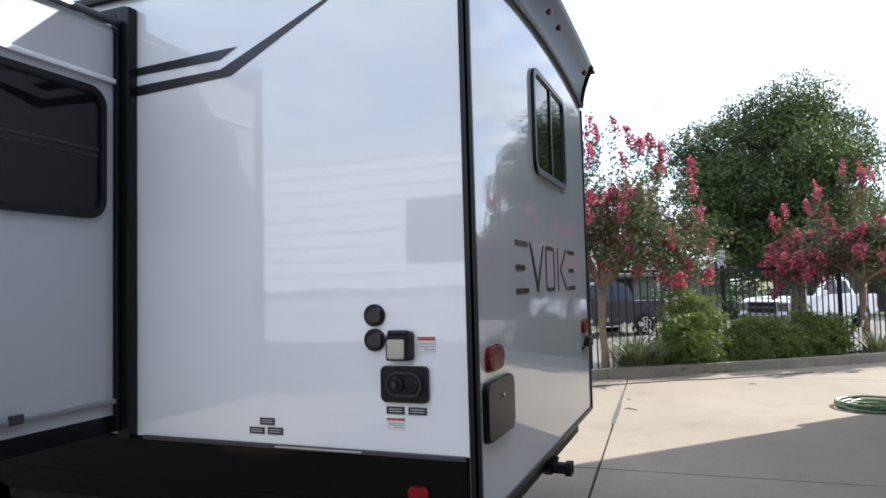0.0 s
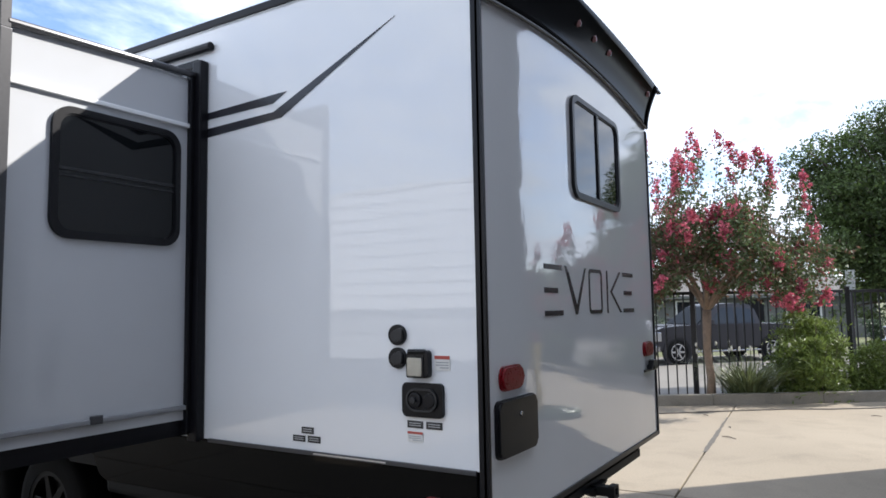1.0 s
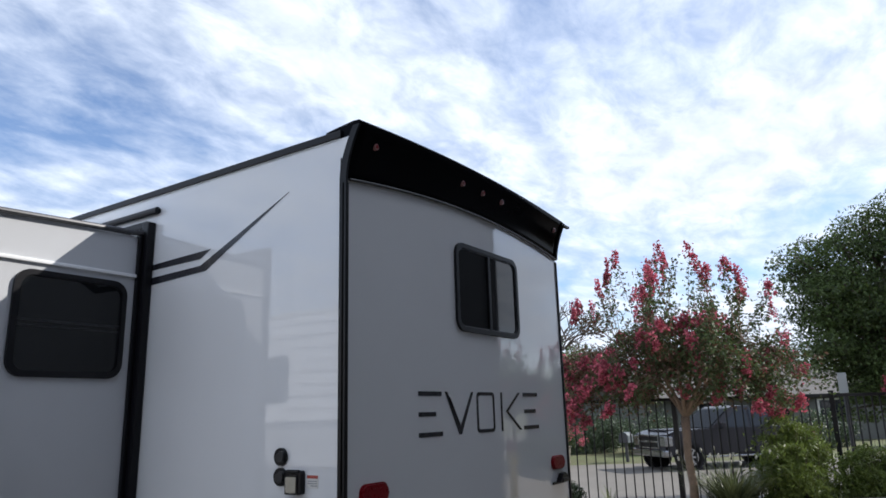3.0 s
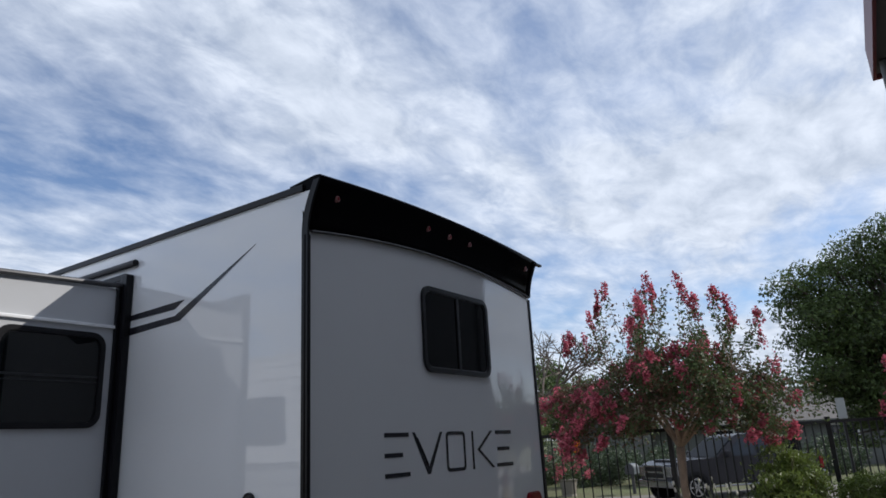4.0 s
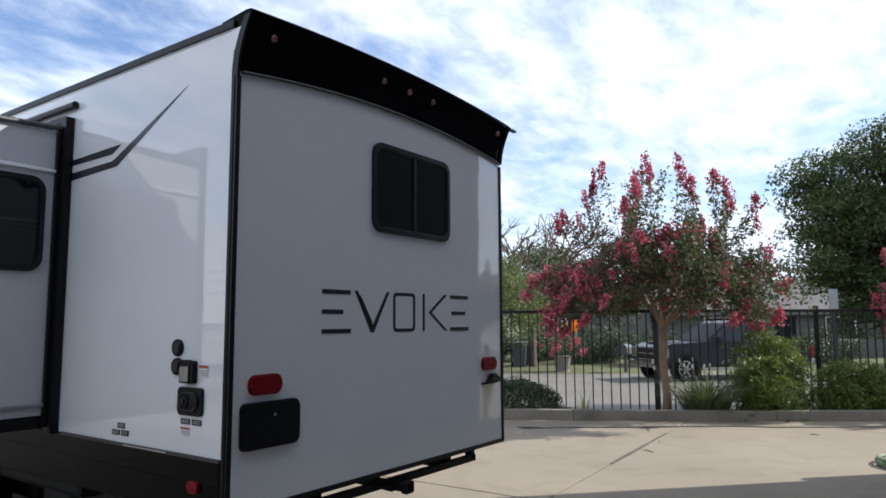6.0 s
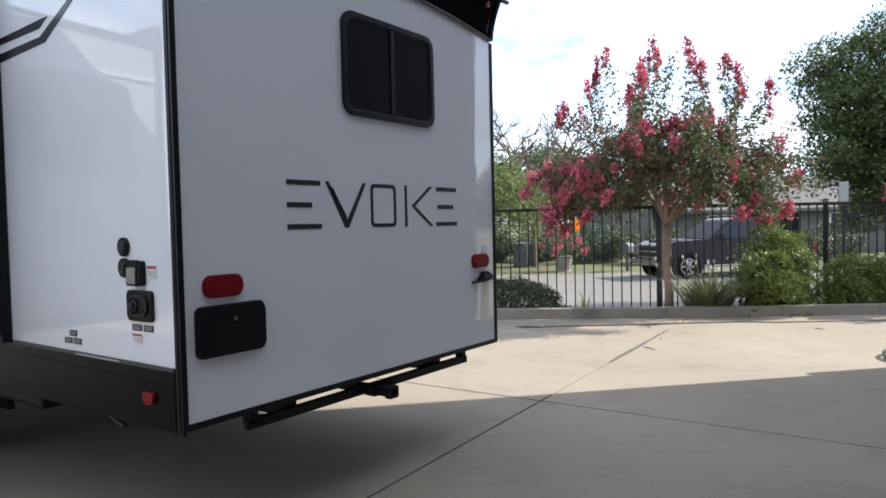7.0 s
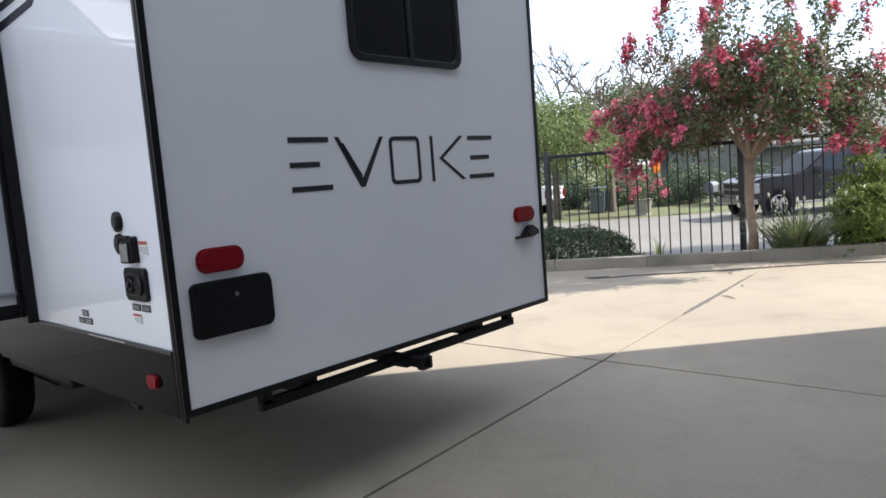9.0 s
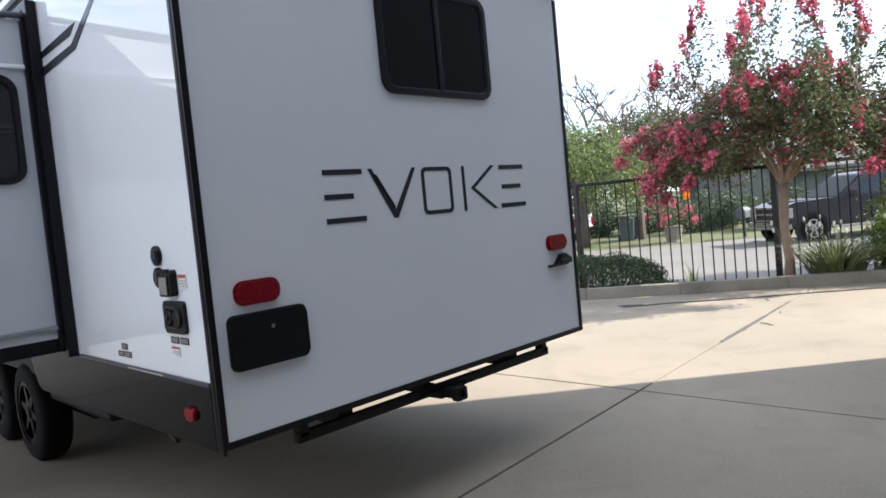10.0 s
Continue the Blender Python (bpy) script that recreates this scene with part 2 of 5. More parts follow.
def box(bm, x0, x1, y0, y1, z0, z1, bevel=0.0):
    r = bmesh.ops.create_cube(bm, size=1.0, matrix=Matrix.LocRotScale(((x0 + x1) / 2, (y0 + y1) / 2, (z0 + z1) / 2), None, (abs(x1 - x0), abs(y1 - y0), abs(z1 - z0))))
    if bevel:
        edges = {e for v in r["verts"] for e in v.link_edges}
        bmesh.ops.bevel(bm, geom=list(edges), offset=bevel, segments=2, affect="EDGES", profile=0.6)
    return bm


def boxed(*a, **k):
    return box(bmesh.new(), *a, **k)


def tube(bm, pts, radii, seg=8, cap=True):
    pts = [Vector(p) for p in pts]
    if not isinstance(radii, (list, tuple)):
        radii = [radii] * len(pts)
    rings, side = [], None
    for i, p in enumerate(pts):
        d = (pts[min(i + 1, len(pts) - 1)] - pts[max(i - 1, 0)]).normalized()
        if side is None:
            side = d.orthogonal().normalized()
        side = (side - d * side.dot(d)).normalized()
        up = d.cross(side)
        rings.append([bm.verts.new(p + radii[i] * (math.cos(a) * side + math.sin(a) * up)) for a in (2 * math.pi * k / seg for k in range(seg))])
    for a, b in zip(rings, rings[1:]):
        for k in range(seg):
            bm.faces.new((a[k], a[(k + 1) % seg], b[(k + 1) % seg], b[k]))
    if cap:
        bm.faces.new(rings[0][::-1])
        bm.faces.new(rings[-1])
    return bm


def place(plane, u, v, d):
    return {"x": (d, u, v), "y": (u, d, v), "z": (u, v, d)}[plane]


def prism(bm, pts, plane, d0, d1, bevel=0.0):
    """A flat outline, pushed from d0 to d1 along an axis; the edge at d0 is eased."""
    a = [bm.verts.new(place(plane, u, v, d0)) for u, v in pts]
    b = [bm.verts.new(place(plane, u, v, d1)) for u, v in pts]
    n = len(pts)
    front = bm.faces.new(a)
    bm.faces.new(b[::-1])
    for i in range(n):
        bm.faces.new((a[i], b[i], b[(i + 1) % n], a[(i + 1) % n]))
    if bevel:
        bmesh.ops.bevel(bm, geom=list(front.edges), offset=bevel, segments=2, affect="EDGES", profile=0.6)
    return bm


def ring(bm, outer, inner, plane, d0, d1):
    n = len(outer)
    o0, o1 = ([bm.verts.new(place(plane, u, v, d)) for u, v in outer] for d in (d0, d1))
    i0, i1 = ([bm.verts.new(place(plane, u, v, d)) for u, v in inner] for d in (d0, d1))
    for k in range(n):
        j = (k + 1) % n
        bm.faces.new((o0[k], o0[j], i0[j], i0[k]))
        bm.faces.new((o1[k], i1[k], i1[j], o1[j]))
        bm.faces.new((o0[k], o1[k], o1[j], o0[j]))
        bm.faces.new((i0[k], i0[j], i1[j], i1[k]))
    return bm


def rr(u0, u1, v0, v1, r, n=6):
    """A rectangle with round corners."""
    out = []
    for cu, cv, a0 in ((u1 - r, v1 - r, 0), (u0 + r, v1 - r, 90), (u0 + r, v0 + r, 180), (u1 - r, v0 + r, 270)):
        for k in range(n + 1):
            a = radians(a0 + 90 * k / n)
            out.append((cu + r * math.cos(a), cv + r * math.sin(a)))
    return out


def disc(cu, cv, r, n=28):
    return [(cu + r * math.cos(2 * math.pi * k / n), cv + r * math.sin(2 * math.pi * k / n)) for k in range(n)]


def leaves(centres, size, rng, aspect=0.45, spread=None):
    """Many small pointed leaves, each a folded pair of triangles, as arrays."""
    c = np.asarray(centres, float)
    n = len(c)
    d = rng.normal(size=(n, 3))
    if spread is not None:
        d = d * 0.7 + spread
    d /= np.linalg.norm(d, axis=1, keepdims=True)
    s = np.cross(d, rng.normal(size=(n, 3)))
    s /= np.linalg.norm(s, axis=1, keepdims=True)
    k = size * rng.uniform(0.6, 1.3, (n, 1))
    up = np.cross(d, s)
    v = np.stack([c - d * k * 0.5, c + s * k * aspect * 0.5 + up * k * 0.08, c + d * k * 0.5, c - s * k * aspect * 0.5 + up * k * 0.08], 1).reshape(-1, 3)
    i = np.arange(n) * 4
    f = np.concatenate([np.stack([i, i + 1, i + 2], 1), np.stack([i, i + 2, i + 3], 1)])
    return v, f


# ---- ground, pavement, curb ----
CURB_LINE = [(-1.9, 18.4), (4.6, 7.25), (5.95, 4.97), (7.10, 3.00), (7.72, 1.88), (8.40, 0.70), (9.28, -0.68), (10.05, -1.85), (10.85, -2.95), (11.70, -4.05), (16.0, -9.4), (24.0, -19.4)]
OUT = Vector((0.83, 0.5575, 0)).normalized()


def along(line, d, z):
    return [(x + OUT.x * d, y + OUT.y * d, z) for x, y in line]


def build_ground():
    line = [(-1800, 3080)] + CURB_LINE + [(1950, -2400)]
    rows = [(-2500, -0.065), (-60, -0.065), (-0.05, -0.065), (0.10, -0.065), (0.12, 0.07), (0.5, 0.01), (1.5, -0.06), (2.4, -0.14), (4.5, -0.34), (7.0, -0.45), (13.5, -0.45), (14.6, -0.41), (40, -0.4), (150, -0.4), (2800, -0.4)]
    kinds = [0, 0, 0, 0, 1, 1, 2, 2, 2, 2, 2, 3, 3, 3]
    bm = bmesh.new()
    grid = [[bm.verts.new(p) for p in along(line, d, z)] for d, z in rows]
    for k, (a, b) in enumerate(zip(grid, grid[1:])):
        for i in range(len(line) - 1):
            f = bm.faces.new((a[i], a[i + 1], b[i + 1], b[i]))
            f.material_index = kinds[k]
    ob = part("ground", bm, [JOINT, SOIL, ASPHALT, LAWN])
    tagged(ob, "level lot, mulched planting strip, worn asphalt street and dry lawn", "ground", kind="structure")


build_ground()
PLANTER = 0.0


# ---- the travel trailer ----
W, LENGTH = 2.44, 8.6
SIDE_BOTTOM, REAR_BOTTOM, ROOF_EDGE = 0.87, 0.635, 2.915


def window(parent, plane, u0, u1, v0, v1, r, face, out, mullion=None, lip=0.028, bead=None):
    """A dark pane in a rounded black frame on a wall at `face`; `out` is +1 or -1, the way that the wall looks."""
    a, b = rr(u0, u1, v0, v1, r), rr(u0 + lip, u1 - lip, v0 + lip, v1 - lip, max(0.02, r - lip * 0.6))
    bm = ring(bmesh.new(), a, b, plane, face + out * 0.018, face - out * 0.02)
    fr = part("window_frame", bm, TRIM, parent, "black rounded window frame")
    bm = prism(bmesh.new(), rr(u0 + 0.01, u1 - 0.01, v0 + 0.01, v1 - 0.01, r), plane, face + out * 0.006, face - out * 0.02)
    part("window_pane", bm, DARK_GLASS, parent, "dark tinted window pane")
    c, d = rr(u0 + lip, u1 - lip, v0 + lip, v1 - lip, max(0.02, r - lip * 0.6)), rr(u0 + lip + 0.007, u1 - lip - 0.007, v0 + lip + 0.007, v1 - lip - 0.007, max(0.02, r - lip * 0.6 - 0.005))
    part("inner_bead", ring(bmesh.new(), c, d, plane, face + out * 0.012, face), bead or GREY_TRIM, parent)
    if mullion is not None:
        w = 0.014
        bm = bmesh.new()
        prism(bm, [(mullion - w, v0 + lip), (mullion + w, v0 + lip), (mullion + w, v1 - lip), (mullion - w, v1 - lip)], plane, face + out * 0.015, face, bevel=0.003)
        part("mullion", bm, TRIM, parent)
    return fr


def wheel(parent, x, y, r=0.345):
    out = -1
    t = bmesh.new()
    prof = [(0.0, 0.62), (0.004, 0.80), (0.012, 0.93), (0.035, 1.0), (0.17, 1.0), (0.195, 0.93), (0.205, 0.80), (0.205, 0.60)]
    n = 40
    rings = [[t.verts.new((x + dx, y + r * k * math.cos(2 * math.pi * i / n), r + r * k * math.sin(2 * math.pi * i / n))) for i in range(n)] for dx, k in prof]
    for a, b in zip(rings, rings[1:]):
        for i in range(n):
            t.faces.new((a[i], a[(i + 1) % n], b[(i + 1) % n], b[i]))
    w = part("tyre", t, RUBBER, parent, "black rubber tyre", smooth=True)
    bm = bmesh.new()
    ring(bm, [(y + u, r + v) for u, v in disc(0, 0, r * 0.63, 36)], [(y + u, r + v) for u, v in disc(0, 0, r * 0.54, 36)], "x", x + 0.006, x + 0.15)
    prism(bm, [(y + u, r + v) for u, v in disc(0, 0, r * 0.17, 18)], "x", x + 0.012, x + 0.08, bevel=0.006)
    prism(bm, [(y + u, r + v) for u, v in disc(0, 0, r * 0.60, 36)], "x", x + 0.10, x + 0.12)
    for k in range(6):
        a = 2 * math.pi * k / 6 + 0.2
        ca, sa = math.cos(a), math.sin(a)
        pts = [(y + r * (p * ca - q * sa), r + r * (p * sa + q * ca)) for p, q in ((0.12, -0.09), (0.58, -0.05), (0.58, 0.05), (0.12, 0.09))]
        prism(bm, pts, "x", x + 0.016, x + 0.05, bevel=0.004)
    part("rim", bm, RIM, w, "dark alloy rim")
    bm = bmesh.new()
    prism(bm, [(y + u, r + v) for u, v in disc(0, 0, r * 0.12, 18)], "x", x + 0.004, x + 0.03, bevel=0.005)
    part("hub_cap", bm, PLASTIC, w, "dull black hub cap")


def sticker(parent, u0, u1, v0, v1, style):
    """A small printed label on the side wall, with its lines as bars."""
    x = -0.0035
    s = part("label_plate", boxed(x, 0.002, u0, u1, v0, v1), LABEL_BLACK if style == "black" else LABEL_WHITE, parent, "small black printed label" if style == "black" else "small white warning label")
    h, w = v1 - v0, u1 - u0
    if style == "black":
        for k in (0.36, 0.68):
            part("print_bar", boxed(x - 0.0006, x, u0 + w * 0.12, u1 - w * 0.12, v0 + h * (k - 0.065), v0 + h * (k + 0.065)), LABEL_INK, s)
    else:
        part("print_bar", boxed(x - 0.0006, x, u0, u1, v1 - h * 0.24, v1), LABEL_RED, s)
        for k in (0.18, 0.36, 0.54):
            part("print_bar", boxed(x - 0.0006, x, u0 + w * 0.06, u1 - w * (0.1 + 0.25 * (k < 0.3)), v0 + h * (k - 0.04), v0 + h * (k + 0.04)), LABEL_GREY, s)


def lens(parent, u0, u1, v0, v1, material, label):
    bm = bmesh.new()
    r = (v1 - v0) / 2
    prism(bm, rr(u0, u1, v0, v1, r * 0.96, 8), "y", -0.021, 0.0, bevel=0.006)
    a = part("lamp_lens", bm, material, parent, label)
    bm = ring(bmesh.new(), rr(u0 - 0.006, u1 + 0.006, v0 - 0.006, v1 + 0.006, r, 8), rr(u0, u1, v0, v1, r * 0.96, 8), "y", -0.010, 0.0)
    part("lamp_base", bm, RED_LENS, a)
    bm = prism(bmesh.new(), rr(u0 + 0.03, u1 - 0.03, v0 + 0.018, v1 - 0.018, r * 0.5, 6), "y", -0.0225, -0.016, bevel=0.001)
    part("inner_lens", bm, material, a)


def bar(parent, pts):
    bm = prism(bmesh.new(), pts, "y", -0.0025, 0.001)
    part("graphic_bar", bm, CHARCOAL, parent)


def overhang(f):
    """How far the cap's face leans out, from its foot at 0 to its brow at 1."""
    return f ** 1.7


def build_trailer():
    t = thing("travel_trailer", (W / 2, 3.2, 0), "white and grey travel trailer with black rear cap and open slide-out", "trailer")
    # shell
    part("side_wall", boxed(0.0, 0.05, 0.03, LENGTH, SIDE_BOTTOM, ROOF_EDGE), GELCOAT, t, "glossy white side wall")
    part("side_wall", boxed(W - 0.05, W, 0.03, LENGTH, REAR_BOTTOM, ROOF_EDGE), GELCOAT, t, "glossy white side wall")
    part("rear_wall", boxed(0.0, W, 0.0, 0.03, REAR_BOTTOM, 2.80), REAR_PANEL, t, "glossy grey rear wall")
    part("front_wall", boxed(0.05, W - 0.05, LENGTH - 0.05, LENGTH, 0.62, ROOF_EDGE), GELCOAT, t)
    bm = bmesh.new()
    prof = [(-0.004, 2.90), (0.01, 2.955), (0.5, 3.02), (W / 2, 3.05), (W - 0.5, 3.02), (W - 0.01, 2.955), (W + 0.004, 2.90)]
    a = [bm.verts.new((x, 0.05, z)) for x, z in prof]
    b = [bm.verts.new((x, LENGTH, z)) for x, z in prof]
    for k in range(len(prof) - 1):
        bm.faces.new((a[k], b[k], b[k + 1], a[k + 1]))
    bm.faces.new(a), bm.faces.new(b[::-1])
    part("roof", bm, GELCOAT, t, "white membrane roof")
    part("floor_pan", boxed(0.06, W - 0.06, 0.05, LENGTH - 0.05, 0.63, 0.80), FRAME_STEEL, t)
    for x in (0.62, W - 0.62):
        part("chassis_rail", boxed(x - 0.04, x + 0.04, 0.06, LENGTH + 0.8, 0.53, 0.66, bevel=0.004), FRAME_STEEL, t)
    part("axle", tube(bmesh.new(), [(0.2, 2.93, 0.345), (W - 0.2, 2.93, 0.345)], 0.045, 12), FRAME_STEEL, t)
    part("axle", tube(bmesh.new(), [(0.2, 3.78, 0.345), (W - 0.2, 3.78, 0.345)], 0.045, 12), FRAME_STEEL, t)
    for y in (2.93, 3.78):
        wheel(t, 0.035, y)
        wheel(t, W - 0.24, y)
    part("wheel_arch", boxed(0.30, 0.34, 2.4, 4.35, 0.30, 0.80), FRAME_STEEL, t)
    # skirts
    bm = prism(bmesh.new(), [(0.04, 0.605), (2.30, 0.585), (2.37, 0.61), (2.44, 0.72), (2.52, SIDE_BOTTOM), (0.04, SIDE_BOTTOM)], "x", -0.006, 0.03, bevel=0.006)
    part("side_skirt", bm, SKIRT, t, "glossy black side skirt")
    bm = prism(bmesh.new(), [(4.2, SIDE_BOTTOM), (4.28, 0.72), (4.4, 0.6), (LENGTH, 0.6), (LENGTH, SIDE_BOTTOM)], "x", -0.006, 0.03, bevel=0.006)
    part("side_skirt", bm, SKIRT, t, "glossy black side skirt")
    bm = prism(bmesh.new(), [(0.04, 0.605), (2.30, 0.585), (2.44, 0.72), (2.52, SIDE_BOTTOM), (0.04, SIDE_BOTTOM)], "x", W - 0.03, W + 0.006)
    part("side_skirt", bm, SKIRT, t, "glossy black side skirt")
    # boxes added below the floor to keep light out underneath
    part("underbelly_block", boxed(0.05, W - 0.05, 1.35, 2.40, 0.50, 0.63, bevel=0.03), FRAME_STEEL, t, "dark box closing the underside, added to keep light out")
    part("underbelly_block", boxed(0.34, W - 0.34, 4.4, 8.3, 0.40, 0.63, bevel=0.03), FRAME_STEEL, t, "dark box closing the underside, added to keep light out")
    part("skirt_rail", boxed(-0.012, 0.0, 0.04, 1.5, SIDE_BOTTOM - 0.014, SIDE_BOTTOM + 0.004, bevel=0.003), GREY_TRIM, t, "dull metal rail above the skirt")
    bm = prism(bmesh.new(), rr(0.183, 0.262, 0.704, 0.758, 0.02), "x", -0.022, -0.006, bevel=0.008)
    part("side_marker", bm, RED_LENS, t, "small red side marker lamp")
    # corner mouldings
    for x0, x1 in ((-0.010, 0.022), (W - 0.016, W + 0.010)):
        bm = bmesh.new()
        box(bm, x0, x1, -0.010, 0.012, REAR_BOTTOM - 0.02, 2.67, bevel=0.006)
        part("corner_moulding", bm, TRIM, t, "black corner moulding")
    curve = [(0.0, 0.60), (0.0, 2.66)] + [(-0.085 * overhang(q / 8), 2.69 + 0.262 * q / 8) for q in range(9)]
    bm = prism(bmesh.new(), [(y - 0.016, z) for y, z in curve] + [(y + 0.026, z) for y, z in curve[::-1]], "x", -0.010, 0.0045)
    part("corner_flange", bm, TRIM, t, "black curved corner moulding")
    part("lower_moulding", boxed(0.0, W, -0.008, 0.02, REAR_BOTTOM - 0.022, REAR_BOTTOM + 0.006, bevel=0.004), TRIM, t)
    part("roof_moulding", boxed(-0.012, 0.02, 0.02, LENGTH, 2.908, 2.948, bevel=0.006), TRIM, t, "black roof edge moulding")
    part("gutter_rail", tube(bmesh.new(), [(-0.02, 1.50, 2.805), (-0.02, 4.6, 2.812)], 0.022, 10), TRIM, t, "black rail over the slide-out")
    # rear cap
    n, bm = 36, bmesh.new()
    cols = []
    for i in range(n + 1):
        x = 0.004 + (W - 0.008) * i / n
        k = (x - W / 2) / (W / 2)
        low = 2.690 + 0.092 * (1 - k * k)
        crown = 2.968 + 0.050 * (1 - k * k)
        col = []
        for q in range(9):
            f = q / 8
            y = -0.012 - 0.085 * overhang(f)
            col.append((x, y, low + (crown - low) * f))
        col += [(x, -0.088, crown + 0.012), (x, -0.05, crown + 0.015), (x, 0.13, crown - 0.005), (x, 0.15, crown - 0.05), (x, 0.05, 2.80), (x, 0.03, low)]
        cols.append([bm.verts.new(p) for p in col])
    m = len(cols[0])
    for a, b in zip(cols, cols[1:]):
        for k in range(m):
            bm.faces.new((a[k], b[k], b[(k + 1) % m], a[(k + 1) % m]))
    bm.faces.new(cols[0]), bm.faces.new(cols[-1][::-1])
    cap = part("rear_cap", bm, CAP_BLACK, t, "glossy black curved rear cap")
    for p in cap.data.polygons:
        p.use_smooth = p.normal.y < -0.3
    edge = [(-0.012 - 0.085 * overhang(q / 8), 2.69 + 0.278 * q / 8) for q in range(9)]
    bm = prism(bmesh.new(), [(y + 0.004, z) for y, z in edge if z < 2.905] + [(-0.066, 2.906), (0.03, 2.906), (0.03, 2.69)], "x", 0.0, 0.0035)
    part("side_wall_head", bm, GELCOAT, t)
    for x in (W - 0.002,):
        part("cap_moulding", tube(bmesh.new(), [(x, y + 0.004, z) for y, z in edge], 0.015, 8), TRIM, t, "black curved edge moulding")
    pts = [(0.02 + (W - 0.04) * i / 30, -0.016, 2.682 + 0.092 * (1 - ((0.02 + (W - 0.04) * i / 30 - W / 2) / (W / 2)) ** 2)) for i in range(31)]
    part("cap_bead", tube(bmesh.new(), pts, 0.008, 8), BEAD, t, "grey bead under the cap")
    part("gutter_spout", boxed(W - 0.03, W + 0.105, -0.098, -0.070, 2.945, 2.964, bevel=0.004), TRIM, t)
    for x, z in ((0.170, 2.892), (1.02, 2.925), (1.265, 2.925), (1.513, 2.925), (2.32, 2.895)):
        k = (x - W / 2) / (W / 2)
        low, crown = 2.690 + 0.092 * (1 - k * k), 2.968 + 0.050 * (1 - k * k)
        ys = -0.012 - 0.085 * overhang((z - low) / (crown - low))
        bm = prism(bmesh.new(), rr(x - 0.014, x + 0.014, z - 0.017, z + 0.017, 0.012), "y", ys - 0.012, ys + 0.02, bevel=0.004)
        lamp = part("clearance_lamp", bm, AMBER_LENS, t, "small pinkish clearance lamp")
        part("lamp_lens", prism(bmesh.new(), rr(x - 0.008, x + 0.008, z - 0.011, z + 0.011, 0.008), "y", ys - 0.015, ys, bevel=0.002), RED_LENS, lamp)
    # rear wall things
    window(t, "y", 0.973, 1.753, 2.020, 2.560, 0.075, 0.0, -1, mullion=1.370)
    lens(t, 0.114, 0.306, 1.154, 1.239, RED_LENS, "red oval tail lamp")
    lens(t, 2.155, 2.342, 1.150, 1.231, RED_LENS, "red oval tail lamp")
    bm = prism(bmesh.new(), rr(0.070, 0.418, 0.902, 1.113, 0.028), "y", -0.025, 0.0, bevel=0.008)
    hatch = part("storage_hatch", bm, PLASTIC, t, "black plastic storage hatch")
    part("hatch_rim", ring(bmesh.new(), rr(0.066, 0.422, 0.898, 1.117, 0.03), rr(0.074, 0.414, 0.906, 1.109, 0.026), "y", -0.014, 0.0), TRIM, hatch)
    part("keyhole", prism(bmesh.new(), disc(0.251, 1.053, 0.010, 16), "y", -0.031, -0.023, bevel=0.002), CHROME, hatch, "chrome lock")
    bm = bmesh.new()
    box(bm, 2.150, 2.345, -0.012, 0.0, 1.045, 1.062, bevel=0.003)
    box(bm, 2.225, 2.31, -0.05, 0.0, 1.055, 1.088, bevel=0.008)
    prism(bm, [(2.19, 1.06), (2.25, 1.116), (2.285, 1.122), (2.345, 1.088), (2.345, 1.06)], "y", -0.045, -0.01, bevel=0.004)
    part("camera_bracket", bm, PLASTIC, t, "black rear bracket")
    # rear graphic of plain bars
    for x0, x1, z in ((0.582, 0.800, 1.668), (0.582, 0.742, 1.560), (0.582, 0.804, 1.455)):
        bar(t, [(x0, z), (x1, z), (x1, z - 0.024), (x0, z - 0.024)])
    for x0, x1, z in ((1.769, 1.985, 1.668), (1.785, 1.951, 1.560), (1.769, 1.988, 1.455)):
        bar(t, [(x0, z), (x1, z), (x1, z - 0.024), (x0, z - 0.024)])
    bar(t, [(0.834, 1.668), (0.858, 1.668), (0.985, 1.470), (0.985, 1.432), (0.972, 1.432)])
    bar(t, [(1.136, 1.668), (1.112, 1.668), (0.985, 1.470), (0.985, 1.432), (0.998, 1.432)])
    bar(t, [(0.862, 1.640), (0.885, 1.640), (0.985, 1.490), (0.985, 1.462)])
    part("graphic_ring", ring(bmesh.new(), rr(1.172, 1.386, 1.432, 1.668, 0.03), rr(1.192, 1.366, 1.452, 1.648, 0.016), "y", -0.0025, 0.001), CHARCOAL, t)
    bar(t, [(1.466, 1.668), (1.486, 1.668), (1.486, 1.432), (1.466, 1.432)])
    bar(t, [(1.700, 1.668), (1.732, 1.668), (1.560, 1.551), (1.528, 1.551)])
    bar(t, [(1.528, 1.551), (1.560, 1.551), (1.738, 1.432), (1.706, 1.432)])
    # side stripes
    def side_bar(pts):
        part("stripe", prism(bmesh.new(), pts, "x", -0.0025, 0.001), CHARCOAL, t, "dark grey stripe")
    side_bar([(1.56, 2.436), (1.56, 2.470), (1.05, 2.486), (1.000, 2.486), (1.090, 2.442)])
    side_bar([(1.56, 2.345), (1.56, 2.390), (1.085, 2.402), (1.035, 2.367)])
    side_bar([(1.085, 2.402), (1.035, 2.367), (0.386, 2.698)])
